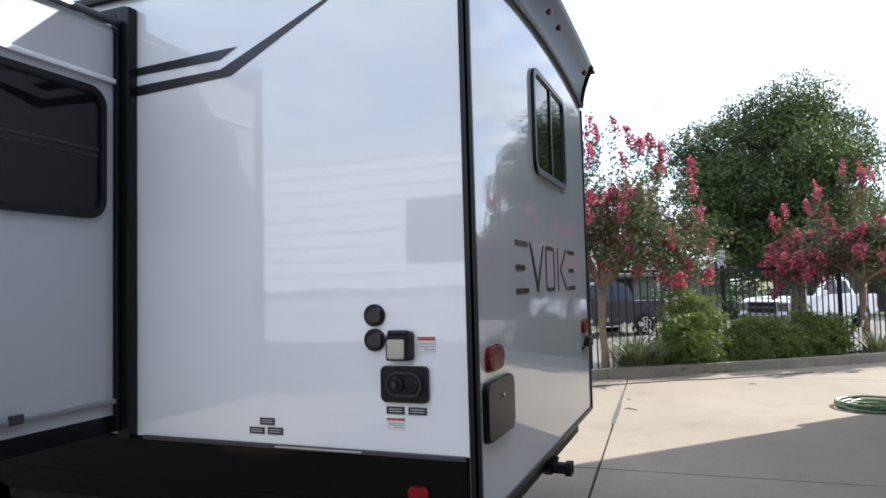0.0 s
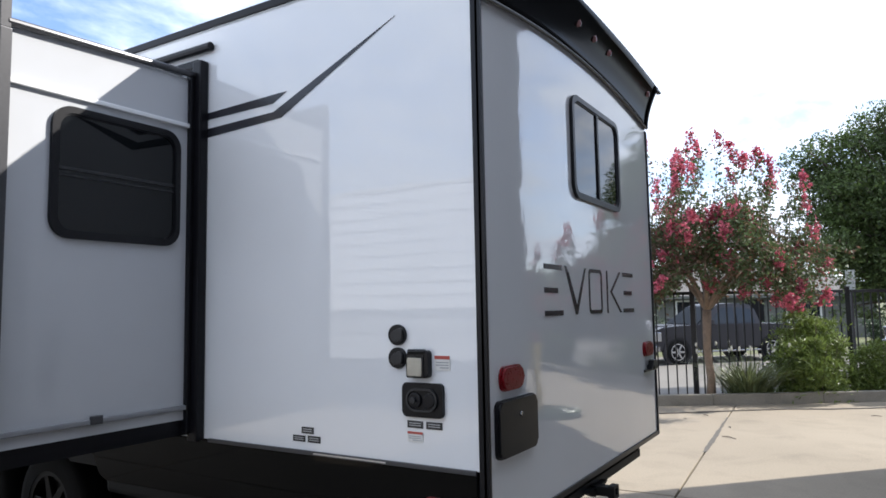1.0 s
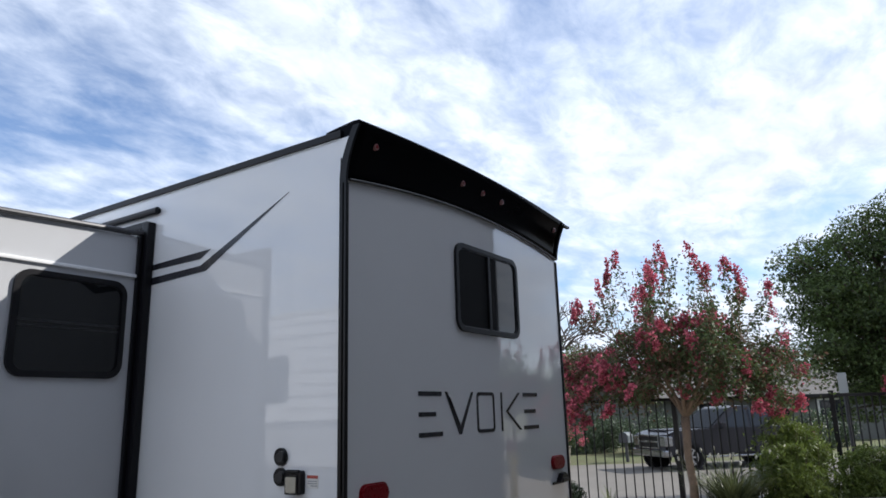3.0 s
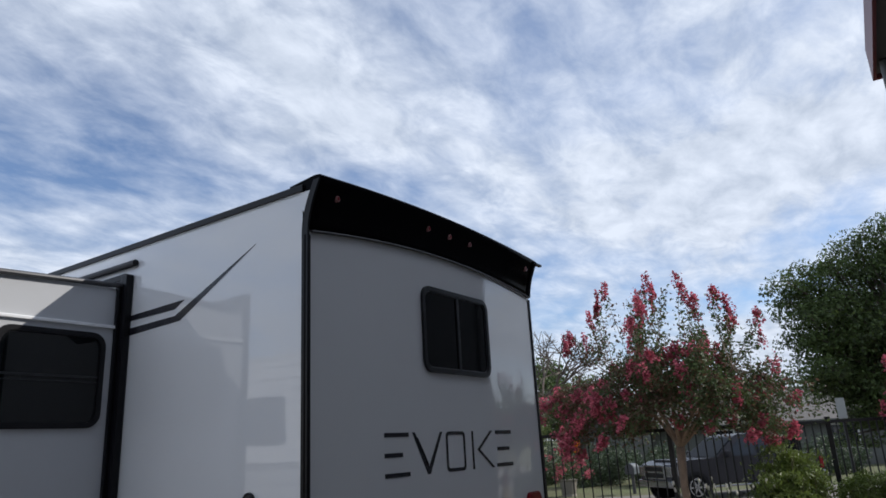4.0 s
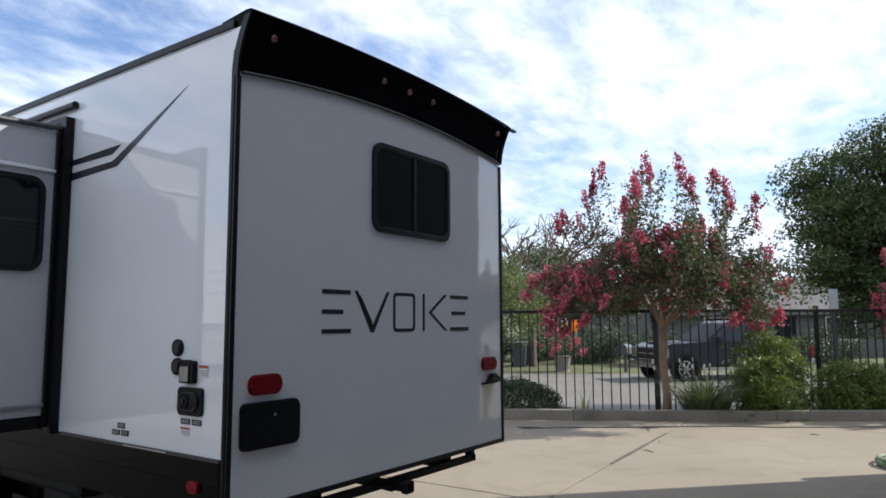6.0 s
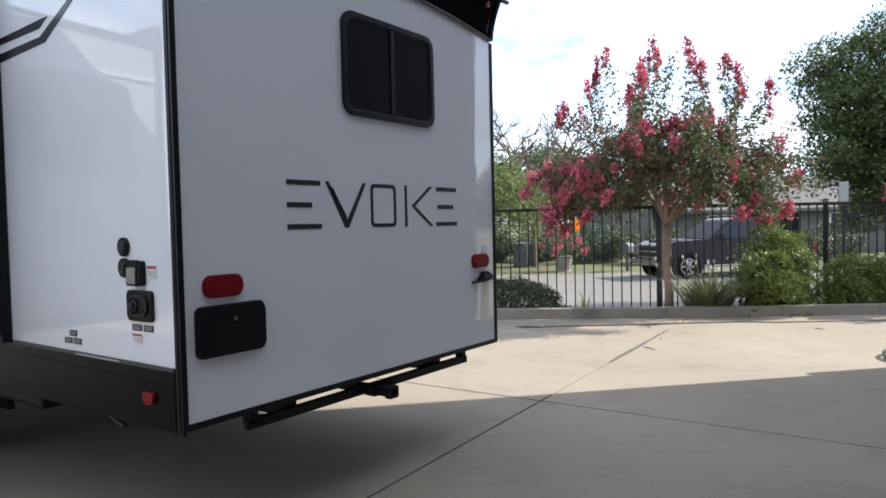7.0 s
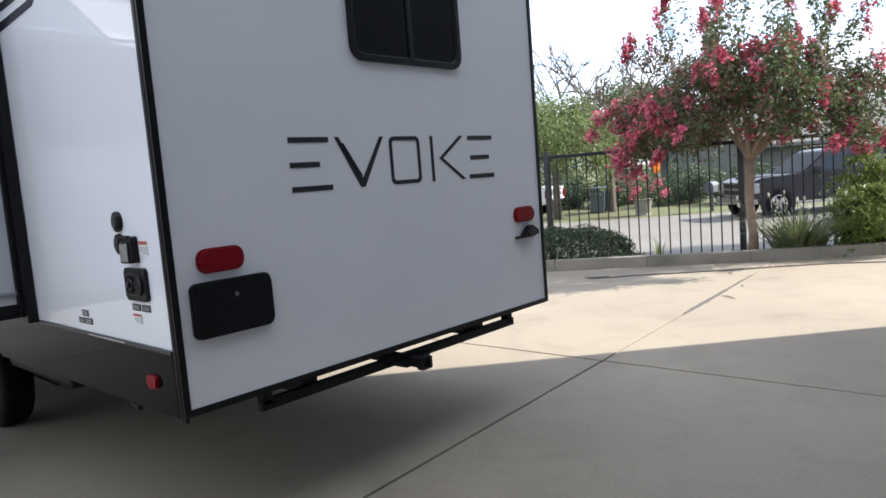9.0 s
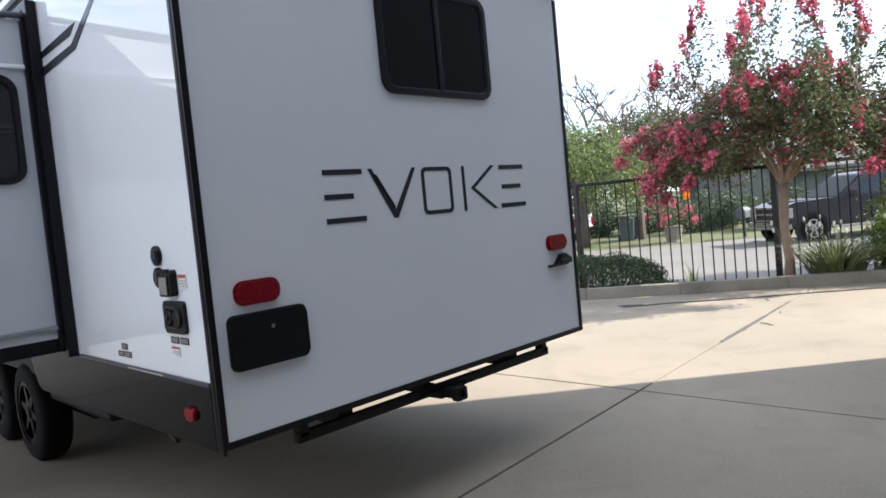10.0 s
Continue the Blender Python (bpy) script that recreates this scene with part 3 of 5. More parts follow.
    # side inlets
    for z in (1.371, 1.280):
        bm = prism(bmesh.new(), disc(0.389, z, 0.042), "x", -0.014, 0.0, bevel=0.004)
        inlet = part("water_inlet", bm, PLASTIC, t, "round black inlet cover")
        part("inlet_plug", prism(bmesh.new(), disc(0.392, z - 0.004, 0.024, 20), "x", -0.020, -0.012, bevel=0.003), PLASTIC_WORN, inlet)
        part("inlet_tab", prism(bmesh.new(), rr(0.356, 0.386, z - 0.024, z + 0.028, 0.012), "x", -0.028, -0.012, bevel=0.004), PLASTIC_WORN, inlet)
    bm = prism(bmesh.new(), rr(0.232, 0.330, 1.206, 1.312, 0.014), "x", -0.030, 0.0, bevel=0.009)
    inlet = part("power_inlet", bm, PLASTIC, t, "black power inlet box")
    part("inlet_lid", prism(bmesh.new(), rr(0.258, 0.325, 1.214, 1.284, 0.006), "x", -0.036, -0.027, bevel=0.003), LATCH, inlet, "off-white lid")
    part("lid_frame", ring(bmesh.new(), rr(0.250, 0.331, 1.206, 1.292, 0.010), rr(0.258, 0.325, 1.214, 1.284, 0.006), "x", -0.034, -0.026), PLASTIC, inlet)
    part("hinge", tube(bmesh.new(), [(-0.028, 0.245, 1.308), (-0.028, 0.322, 1.308)], 0.009, 10), PLASTIC, inlet)
    bm = prism(bmesh.new(), rr(0.176, 0.364, 1.054, 1.186, 0.018), "x", -0.016, 0.0, bevel=0.006)
    dock = part("hose_dock", bm, PLASTIC, t, "black docking plate")
    part("dock_ring", ring(bmesh.new(), rr(0.198, 0.340, 1.076, 1.166, 0.044, 10), rr(0.206, 0.332, 1.084, 1.158, 0.036, 10), "x", -0.026, -0.012), PLASTIC_WORN, dock)
    for y, q in ((0.300, 0.030), (0.235, 0.028)):
        part("dock_port", prism(bmesh.new(), disc(y, 1.120, q, 24), "x", -0.026, -0.012, bevel=0.005), TRIM, dock)
    part("port_knob", prism(bmesh.new(), disc(0.303, 1.120, 0.013, 16), "x", -0.036, -0.02, bevel=0.004), PLASTIC_WORN, dock)
    sticker(t, 0.276, 0.348, 1.010, 1.037, "black")
    sticker(t, 0.188, 0.260, 1.010, 1.037, "black")
    sticker(t, 0.276, 0.348, 0.956, 0.996, "white")
    sticker(t, 0.149, 0.217, 1.236, 1.292, "white")
    sticker(t, 0.838, 0.906, 0.944, 0.972, "black")
    sticker(t, 0.886, 0.956, 0.908, 0.934, "black")
    sticker(t, 0.800, 0.870, 0.908, 0.936, "black")
    # bumper and receiver
    bumper = part("bumper", boxed(0.35, 2.13, 0.036, 0.072, 0.525, 0.572, bevel=0.006), FRAME_STEEL, t, "black square-tube bumper")
    for x in (0.36, 2.07):
        part("bumper_bracket", boxed(x, x + 0.045, 0.036, 0.09, 0.546, 0.625, bevel=0.004), FRAME_STEEL, bumper)
    hitch = part("hitch_receiver", boxed(1.19, 1.25, -0.075, 0.30, 0.508, 0.556, bevel=0.006), FRAME_STEEL, t, "black hitch receiver")
    part("receiver_collar", ring(bmesh.new(), rr(1.180, 1.260, 0.499, 0.565, 0.012), rr(1.20, 1.24, 0.514, 0.550, 0.004), "y", -0.092, -0.06), FRAME_STEEL, hitch)
    part("receiver_gusset", prism(bmesh.new(), [(1.06, 0.548), (1.38, 0.548), (1.27, 0.506), (1.17, 0.506)], "y", 0.005, 0.036), FRAME_STEEL, hitch)
    part("drain_pipe", tube(bmesh.new(), [(0.10, 0.75, 0.62), (0.10, 0.75, 0.555), (0.07, 0.62, 0.548), (0.06, 0.55, 0.545)], 0.012, 8), PLASTIC, t)

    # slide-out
    # grey body and end wall; the outer face is white gelcoat
    s = part("slide_out", boxed(-0.92, 0.0, 1.60, 5.9, 0.965, 2.632), SLIDE_GREY, t, "grey slide-out with window in its end wall")
    part("slide_roof", boxed(-0.92, 0.0, 1.61, 5.9, 2.632, 2.645), GELCOAT, s)
    window(s, "y", -0.745, -0.122, 1.790, 2.350, 0.085, 1.60, -1, bead=TRIM)
    # two thin dark lines across the pane
    for z, w in ((2.085, 0.006), (2.055, 0.003)):
        part("pane_line", boxed(-0.715, -0.150, 1.588, 1.596, z - w, z + w), PLASTIC_WORN, s, "thin dark line across the pane")
    part("top_rail", tube(bmesh.new(), [(-0.93, 1.588, 2.628), (-0.04, 1.588, 2.664)], 0.017, 10), GREY_TRIM, s, "dark metal rail")
    part("upper_rail", boxed(-0.925, -0.035, 1.582, 1.602, 2.386, 2.408, bevel=0.006), GELCOAT, s, "white ledge over the window")
    part("lower_rail", boxed(-0.925, -0.035, 1.580, 1.602, 1.012, 1.034, bevel=0.006), RAIL_GREY, s, "dull grey ledge")
    part("rail_stop", boxed(-0.55, -0.50, 1.568, 1.590, 1.012, 1.048, bevel=0.004), GREY_TRIM, s)
    part("floor_edge", boxed(-0.92, 0.0, 1.61, 5.9, 0.89, 0.965), TRIM, s)
    part("seal", boxed(-0.052, -0.002, 1.535, 1.600, 0.86, 2.735, bevel=0.008), TRIM, s, "black rubber seal")
    part("seal_lip", boxed(-0.075, -0.030, 1.575, 1.615, 0.90, 2.66, bevel=0.006), TRIM, s)
    part("seal_top", boxed(-0.050, -0.002, 1.56, 5.95, 2.70, 2.742, bevel=0.006), TRIM, s)
    # outer fascia of the slide-out
    part("outer_face", boxed(-0.945, -0.920, 1.60, 5.9, 0.93, 2.66), GELCOAT, s)
    part("fascia_post", boxed(-0.965, -0.915, 1.575, 1.665, 0.90, 2.60, bevel=0.006), GREY_TRIM, s, "dark grey corner fascia")
    part("fascia_head", prism(bmesh.new(), [(1.575, 2.60), (1.575, 2.755), (5.95, 2.755), (5.95, 2.595), (1.68, 2.595)], "x", -0.967, -0.922, bevel=0.006), GREY_TRIM, s, "dark grey head fascia")
    window(s, "x", 1.98, 3.60, 1.72, 2.45, 0.085, -0.945, -1, bead=TRIM)
    for y0, y1, z0, z1 in ((1.67, 1.97, 2.30, 2.34), (1.67, 1.97, 2.20, 2.235), (1.80, 4.6, 1.455, 1.485), (1.78, 4.6, 1.235, 1.265), (1.70, 4.6, 1.04, 1.07)):
        part("stripe", boxed(-0.948, -0.944, y0, y1, z0, z1), CHARCOAL, s)
    part("reflective_strip", boxed(-0.014, -0.010, 0.45, 0.83, SIDE_BOTTOM - 0.008, SIDE_BOTTOM - 0.002), ALU, t, "short bright metal strip")
    return t


build_trailer()


def build_neighbour():
    """The trailer parked alongside, which shows in the glossy wall."""
    t = thing("travel_trailer", (-7.2, 5.0, 0), "white travel trailer with one window parked alongside", "trailer")
    part("body", boxed(-8.44, -6.0, 0.9, 9.2, 0.72, 3.25, bevel=0.06), GELCOAT, t, "white body")
    part("roof_edge", boxed(-8.46, -5.98, 0.88, 9.22, 3.22, 3.31, bevel=0.03), LABEL_WHITE, t)
    window(t, "x", 2.05, 2.95, 1.80, 2.66, 0.08, -6.0, 1)
    window(t, "x", 6.62, 7.7, 1.78, 2.58, 0.08, -6.0, 1)
    for k in range(9):
        z = 1.46 + 0.20 * k
        for y0, y1 in ((0.98, 9.12),) if not 1.56 < z < 2.70 else ((0.98, 2.0), (3.0, 6.57), (7.75, 9.12)):
            part("siding_rib", prism(bmesh.new(), [(-6.0, z), (-5.982, z + 0.012), (-5.991, z + 0.10), (-6.0, z + 0.19)], "y", y0, y1), GELCOAT, t)
    # grey band added to darken the lower reflection in the glossy wall
    part("darkening_band", boxed(-6.0, -5.985, 0.98, 9.12, 0.76, 1.34), SLIDE_GREY, t, "grey lower band added to darken the reflection")
    for z in (1.36, 1.42, 1.10):
        part("stripe", boxed(-6.0, -5.978, 1.0, 9.1, z, z + 0.035), LABEL_GREY, t)
    part("skirt", boxed(-8.40, -6.02, 1.0, 9.1, 0.52, 0.74, bevel=0.02), TRIM, t)
    for y in (4.6, 5.5):
        wheel(t, -6.24, y)
        wheel(t, -8.42, y)


build_neighbour()


# ---- the service building ----
def build_building():
    b = thing("service_building", (0, 0, 0), "grey service building with maroon fascia along its eaves", "building")
    x0, x1, y0, y1, h = -29.0, 0.0, -13.0, 0.0, 5.62
    part("wall", boxed(x0, x1, y1 - 0.2, y1, 0, h), SIDING, b, "grey siding wall")
    part("wall", boxed(x1 - 0.2, x1, y0, y1 - 0.2, 0, h), SIDING, b, "grey siding wall")
    part("wall", boxed(x0, x0 + 0.2, y0, y1 - 0.2, 0, h), SIDING, b, "grey siding wall")
    part("wall", boxed(x0 + 0.2, x1 - 0.2, y0, y0 + 0.2, 0, h), SIDING, b, "grey siding wall")
    part("corner_board", boxed(x1 - 0.02, x1 + 0.02, y1 - 0.10, y1 + 0.02, 0, h), SIDING, b)
    part("soffit", boxed(x0 - 0.12, x1 + 0.12, y0 - 0.12, y1 + 0.12, h, h + 0.05), SIDING, b)
    part("fascia", boxed(x0 - 0.12, x1 + 0.16, y1 + 0.12, y1 + 0.16, h - 0.06, h + 0.38, bevel=0.006), FASCIA, b, "maroon fascia board")
    part("fascia", boxed(x1 + 0.12, x1 + 0.16, y0, y1 + 0.12, h - 0.06, h + 0.38, bevel=0.006), FASCIA, b, "maroon fascia board")
    bm = bmesh.new()
    z = h + 0.38
    v = [bm.verts.new(p) for p in ((x0 - 0.12, 0.14, z), (x1 + 0.14, 0.14, z), (x1 + 0.14, y0 - 0.12, z), (x0 - 0.12, y0 - 0.12, z), (x0 + 6, -6.5, z + 1.5), (x1 - 6, -6.5, z + 1.5))]
    for f in ((0, 1, 5, 4), (1, 2, 5), (2, 3, 4, 5), (3, 0, 4), (3, 2, 1, 0)):
        bm.faces.new([v[i] for i in f])
    part("roof", bm, ROOF, b)
    part("downspout", tube(bmesh.new(), [(-0.25, 0.05, 5.6), (-0.25, 0.05, 0.15), (-0.25, 0.15, 0.06)], 0.045, 10), SIDING, b, "grey downspout")
    for k in range(5):
        door = part("bay_door", boxed(-27 + 5.4 * k, -23.4 + 5.4 * k, 0.0, 0.03, 0.02, 4.2), SIDING, b, "grey roll-up bay door")
    b.matrix_world = Matrix.Translation((6.62, -2.88, 0)) @ Matrix.Rotation(math.atan(0.05), 4, "Z")
    p = thing("bollard", (6.5, -2.66, 0), "yellow steel bollard with a red cap beside the building", "bollard")
    part("post", tube(bmesh.new(), [(6.5, -2.66, 0), (6.5, -2.66, 0.98)], 0.055, 16), YELLOW, p)
    part("cap", tube(bmesh.new(), [(6.5, -2.66, 0.98), (6.5, -2.66, 1.12), (6.5, -2.66, 1.15)], [0.059, 0.059, 0.03], 16), RED_LENS, p, "red cap")


build_building()


# ---- fence ----
POSTS = [(4.98, 8.44), (6.46, 6.02), (7.92, 3.57), (9.35, 1.12), (11.20, -1.03), (13.05, -3.18), (14.9, -5.33), (16.75, -7.48)]
TOP = 1.68


def build_fence():
    f = thing("fence", (9.35, 1.12, PLANTER), "black painted steel picket fence on the planting strip", "fence")
    for x, y in POSTS:
        o = part("post", boxed(x - 0.038, x + 0.038, y - 0.038, y + 0.038, -0.16, TOP + 0.03, bevel=0.005), FENCE_BLACK, f)
        part("post_cap", boxed(x - 0.044, x + 0.044, y - 0.044, y + 0.044, TOP + 0.03, TOP + 0.05, bevel=0.006), FENCE_BLACK, o)
    picket = None
    for a, b in zip(POSTS, POSTS[1:]):
        a, b = Vector(a), Vector(b)
        d = b - a
        ang = math.atan2(d.y, d.x)
        m = Matrix.Translation((*((a + b) / 2), 0)) @ Matrix.Rotation(ang, 4, "Z")
        for z in (TOP - 0.03, -0.02):
            bm = boxed(-d.length / 2 + 0.035, d.length / 2 - 0.035, -0.021, 0.021, z - 0.026, z + 0.026, bevel=0.004)
            bmesh.ops.transform(bm, matrix=m, verts=bm.verts)
            part("rail", bm, FENCE_BLACK, f)
        n = max(2, round(d.length / 0.152))
        for k in range(1, n):
            q = a + d * (k / n)
            if picket is None:
                bm = boxed(-0.0095, 0.0095, -0.0095, 0.0095, -0.10, TOP - 0.03, bevel=0.002)
                picket = part("picket", bm, FENCE_BLACK)
                ob = picket
            else:
                ob = new("picket", picket.data)
            ob.parent = f
            ob.location = (q.x - 9.35, q.y - 1.12, -PLANTER)
            ob.rotation_euler = (0, 0, ang)


build_fence()


# ---- plants ----
def limb(bm, a, b, r0, r1, rng, bend=0.12, n=5, seg=6):
    a, b = Vector(a), Vector(b)
    pts = []
    off = Vector(rng.normal(size=3)) * bend * (b - a).length
    for i in range(n + 1):
        k = i / n
        pts.append(a.lerp(b, k) + off * (k * (1 - k)))
    tube(bm, pts, [r0 + (r1 - r0) * i / n for i in range(n + 1)], seg, cap=False)
    return pts


def crape_myrtle(at, radius, height, fork, seed, label, spikes=16, clumps=56, lean=0.0):
    """A short trunk, arching limbs, leafy clumps with gaps, and upright shoots that end in blossom."""
    rng = np.random.default_rng(seed)
    x, y, z = at
    t = thing("crape_myrtle", at, label, "tree", "crape myrtles along the fence")
    bm = bmesh.new()
    trunk = [(x, y, z - 0.05), (x + 0.01, y - 0.01, z + 0.35), (x - 0.02, y + 0.02, z + 0.8), (x + lean * 0.3, y, z + fork)]
    tube(bm, trunk, [0.080, 0.063, 0.058, 0.070], 10)
    rise = height - fork
    side = Vector((-0.31, 0.95, 0))
    deep = Vector((0.95, 0.31, 0))

    def spot(a, q, up):
        """A place in the crown: bearing, share of the radius, height over the fork; shallower across the fence."""
        d = side * math.cos(a) + deep * (math.sin(a) * 0.8)
        return Vector((x + lean * min(1.0, up), y, z + fork + up)) + d * (q * radius)

    heads = []
    for k in range(9):
        a = 2 * math.pi * k / 9 + rng.uniform(-0.3, 0.3)
        pts = limb(bm, trunk[-1], spot(a, rng.uniform(0.3, 0.62), rise * rng.uniform(0.22, 0.42)), 0.038, 0.015, rng)
        heads += pts[2:]
    heads.append(spot(0, 0, 0.7))
    tips = []
    for k in range(clumps):
        a, q = 2.399963 * k + rng.uniform(-0.35, 0.35), math.sqrt((k + 0.5) / clumps)
        top = rise * 0.53 * math.sqrt(max(0.0, 1 - 0.75 * q ** 2.6))
        foot = 0.34 - 0.30 * q * q + 0.12 * math.sin(3 * a)
        for j in range(2 if q < 0.5 else 1):
            up = foot + (top - foot) * rng.uniform(0.0, 1.0) ** 0.8
            c = spot(a, q * rng.uniform(0.84, 1.06), up)
            for i in range(4):
                tips.append((c + Vector(rng.normal(size=3)) * 0.14, 0, q))
    for k in range(9):
        # outer limbs that hang down under their blossom
        a = (0.0 if k % 2 else math.pi) + rng.uniform(-0.75, 0.75)
        c = spot(a, rng.uniform(0.72, 1.0), rng.uniform(0.02, 0.35))
        for i in range(3):
            tips.append((c + Vector(rng.normal(size=3)) * 0.09 + Vector((0, 0, 0.12 * i)), 0, 1.0))
    for k in range(spikes):
        a, q = 2.399963 * k + rng.uniform(-0.3, 0.3), 0.84 * math.sqrt((k + 0.4) / spikes)
        tall = rise * math.sqrt(1 - q ** 2.6) * rng.uniform(0.87, 1.0)
        c = spot(a, q, tall)
        tips.append((c, 1, q))
        for i in range(2):
            tips.append((c + Vector((rng.normal() * 0.11, rng.normal() * 0.13, -rng.uniform(0.1, 0.34))), 2, q))
    green, petals, bronze = [], [], []
    for tip, spike, q in tips:
        h = min(heads, key=lambda p: (p - tip).length)
        if spike:
            low = tip - Vector((0, 0, 1.0))
            h = min(heads, key=lambda p: (p - low).length)
        limb(bm, h, tip, 0.007, 0.0028, rng, 0.13, 4, 4)
        L = (tip - h).length
        n = int(34 + 42 * L) if spike else int(60 + 48 * L)
        # the share of bronze leaves rises towards one side of the crown
        left = min(1.0, max(-0.4, (tip - Vector((x, y, tip.z))).dot(side) / radius))
        rust = 0.24 + 0.56 * max(0.0, left)
        for i in range(n):
            k = rng.uniform(0.30, 1.0) ** 0.75
            p = h.lerp(tip, k)
            (bronze if rng.random() < rust else green).append(np.array(p) + rng.normal(size=3) * (0.052 if spike else 0.085))
        if rng.random() < ((0.95, 0.5)[spike - 1] if spike else 0.16 + 0.20 * q + 0.28 * max(0.0, left)):
            up = np.array((rng.normal() * 0.15, rng.normal() * 0.15, 1.0)) if spike else np.array((rng.normal() * 0.4, rng.normal() * 0.4, rng.choice((-0.8, 0.7))))
            ln = rng.uniform(0.18, 0.32) if spike else rng.uniform(0.12, 0.24)
            wide = rng.uniform(0.032, 0.058) if spike else rng.uniform(0.05, 0.085)
            m = int(rng.integers(90, 210) * (0.75 if spike else 1.15))
            k = rng.uniform(0, 1, m)
            # each cluster is a loose cone of several crinkled knots
            knots = rng.normal(size=(7, 3)) * wide * 0.8
            c = np.array(tip) + up * ((k - 0.35) * ln)[:, None] + knots[rng.integers(0, 7, m)] * (1.15 - k * 0.7)[:, None] + rng.normal(size=(m, 3)) * wide * 0.34
            petals.append(c)
    part("trunk", bm, BARK, t, "smooth tan multi-branched trunk", smooth=True)
    v, f = leaves(green, 0.068, rng, aspect=0.5)
    raw("crown", v, f, LEAF, t, "small green leaves")
    v, f = leaves(bronze, 0.064, rng, aspect=0.5)
    raw("bronze_leaves", v, f, LEAF_BRONZE, t, "bronze leaves, more of them on one side")
    v, f = leaves(np.concatenate(petals), 0.044, rng, aspect=0.95)
    raw("blossoms", v, f, BLOSSOM, t, "crinkled pink blossom clusters")
    return t


def leafy_tree(name, at, clumps, leaf, n, size, spread, trunk_r, seed, label, bark=None, droop=0.0, flat=0.75):
    """A trunk with limbs to each clump, and leaves round the clumps."""
    rng = np.random.default_rng(seed)
    t = thing(name, at, label, "tree")
    base = Vector(at)
    bm = bmesh.new()
    top = base + Vector((0, 0, min(c[2] for c in clumps) - at[2] + 0.2))
    tube(bm, [base, base.lerp(top, 0.5) + Vector((0.05, 0.03, 0)), top], [trunk_r, trunk_r * 0.8, trunk_r * 0.75], 10)
    pts = []
    for c in clumps:
        limb(bm, top, c, trunk_r * 0.35, 0.015, rng, 0.15, 5, 5)
        k = rng.normal(size=(n, 3))
        k /= np.maximum(1.0, np.linalg.norm(k, axis=1, keepdims=True) / 1.7)
        p = np.array(c[:3]) + k * spread * np.array((1, 1, flat)) * rng.uniform(0.75, 1.25)
        p[:, 2] -= (0.75 - flat) * (k[:, 0] ** 2 + k[:, 1] ** 2) * spread * 0.6
        if droop:
            p[:, 2] -= droop * rng.uniform(0, 1, n) ** 1.5
        pts.append(p)
    part("trunk", bm, bark or DARK_BARK, t, "rough dark trunk and limbs", smooth=True)
    v, f = leaves(np.concatenate(pts), size, rng, spread=(0, 0, -0.5) if droop else None)
    raw("crown", v, f, leaf, t, "loose leafy crown")
    return t


def dome_clumps(x, y, z, rx, ry, rz, n, seed, low=-0.6):
    rng = np.random.default_rng(seed)
    out = []
    for k in range(n):
        u, a = rng.uniform(low, 1.0), rng.uniform(0, 2 * math.pi)
        s = math.sqrt(max(0.0, 1 - u * u)) * rng.uniform(0.55, 1.05)
        out.append((x + rx * s * math.cos(a), y + ry * s * math.sin(a), z + rz * u * rng.uniform(0.75, 1.05)))
    return out


def lobed_clumps(lobes, per, seed):
    """Clump places gathered in uneven lobes: (x, y, z, reach) each."""
    rng = np.random.default_rng(seed)
    out = []
    for x, y, z, r in lobes:
        for k in range(per):
            d = rng.normal(size=3)
            d /= np.linalg.norm(d)
            d *= r * rng.uniform(0.3, 1.28)
            out.append((x + d[0], y + d[1], z + d[2] * 0.85))
    return out


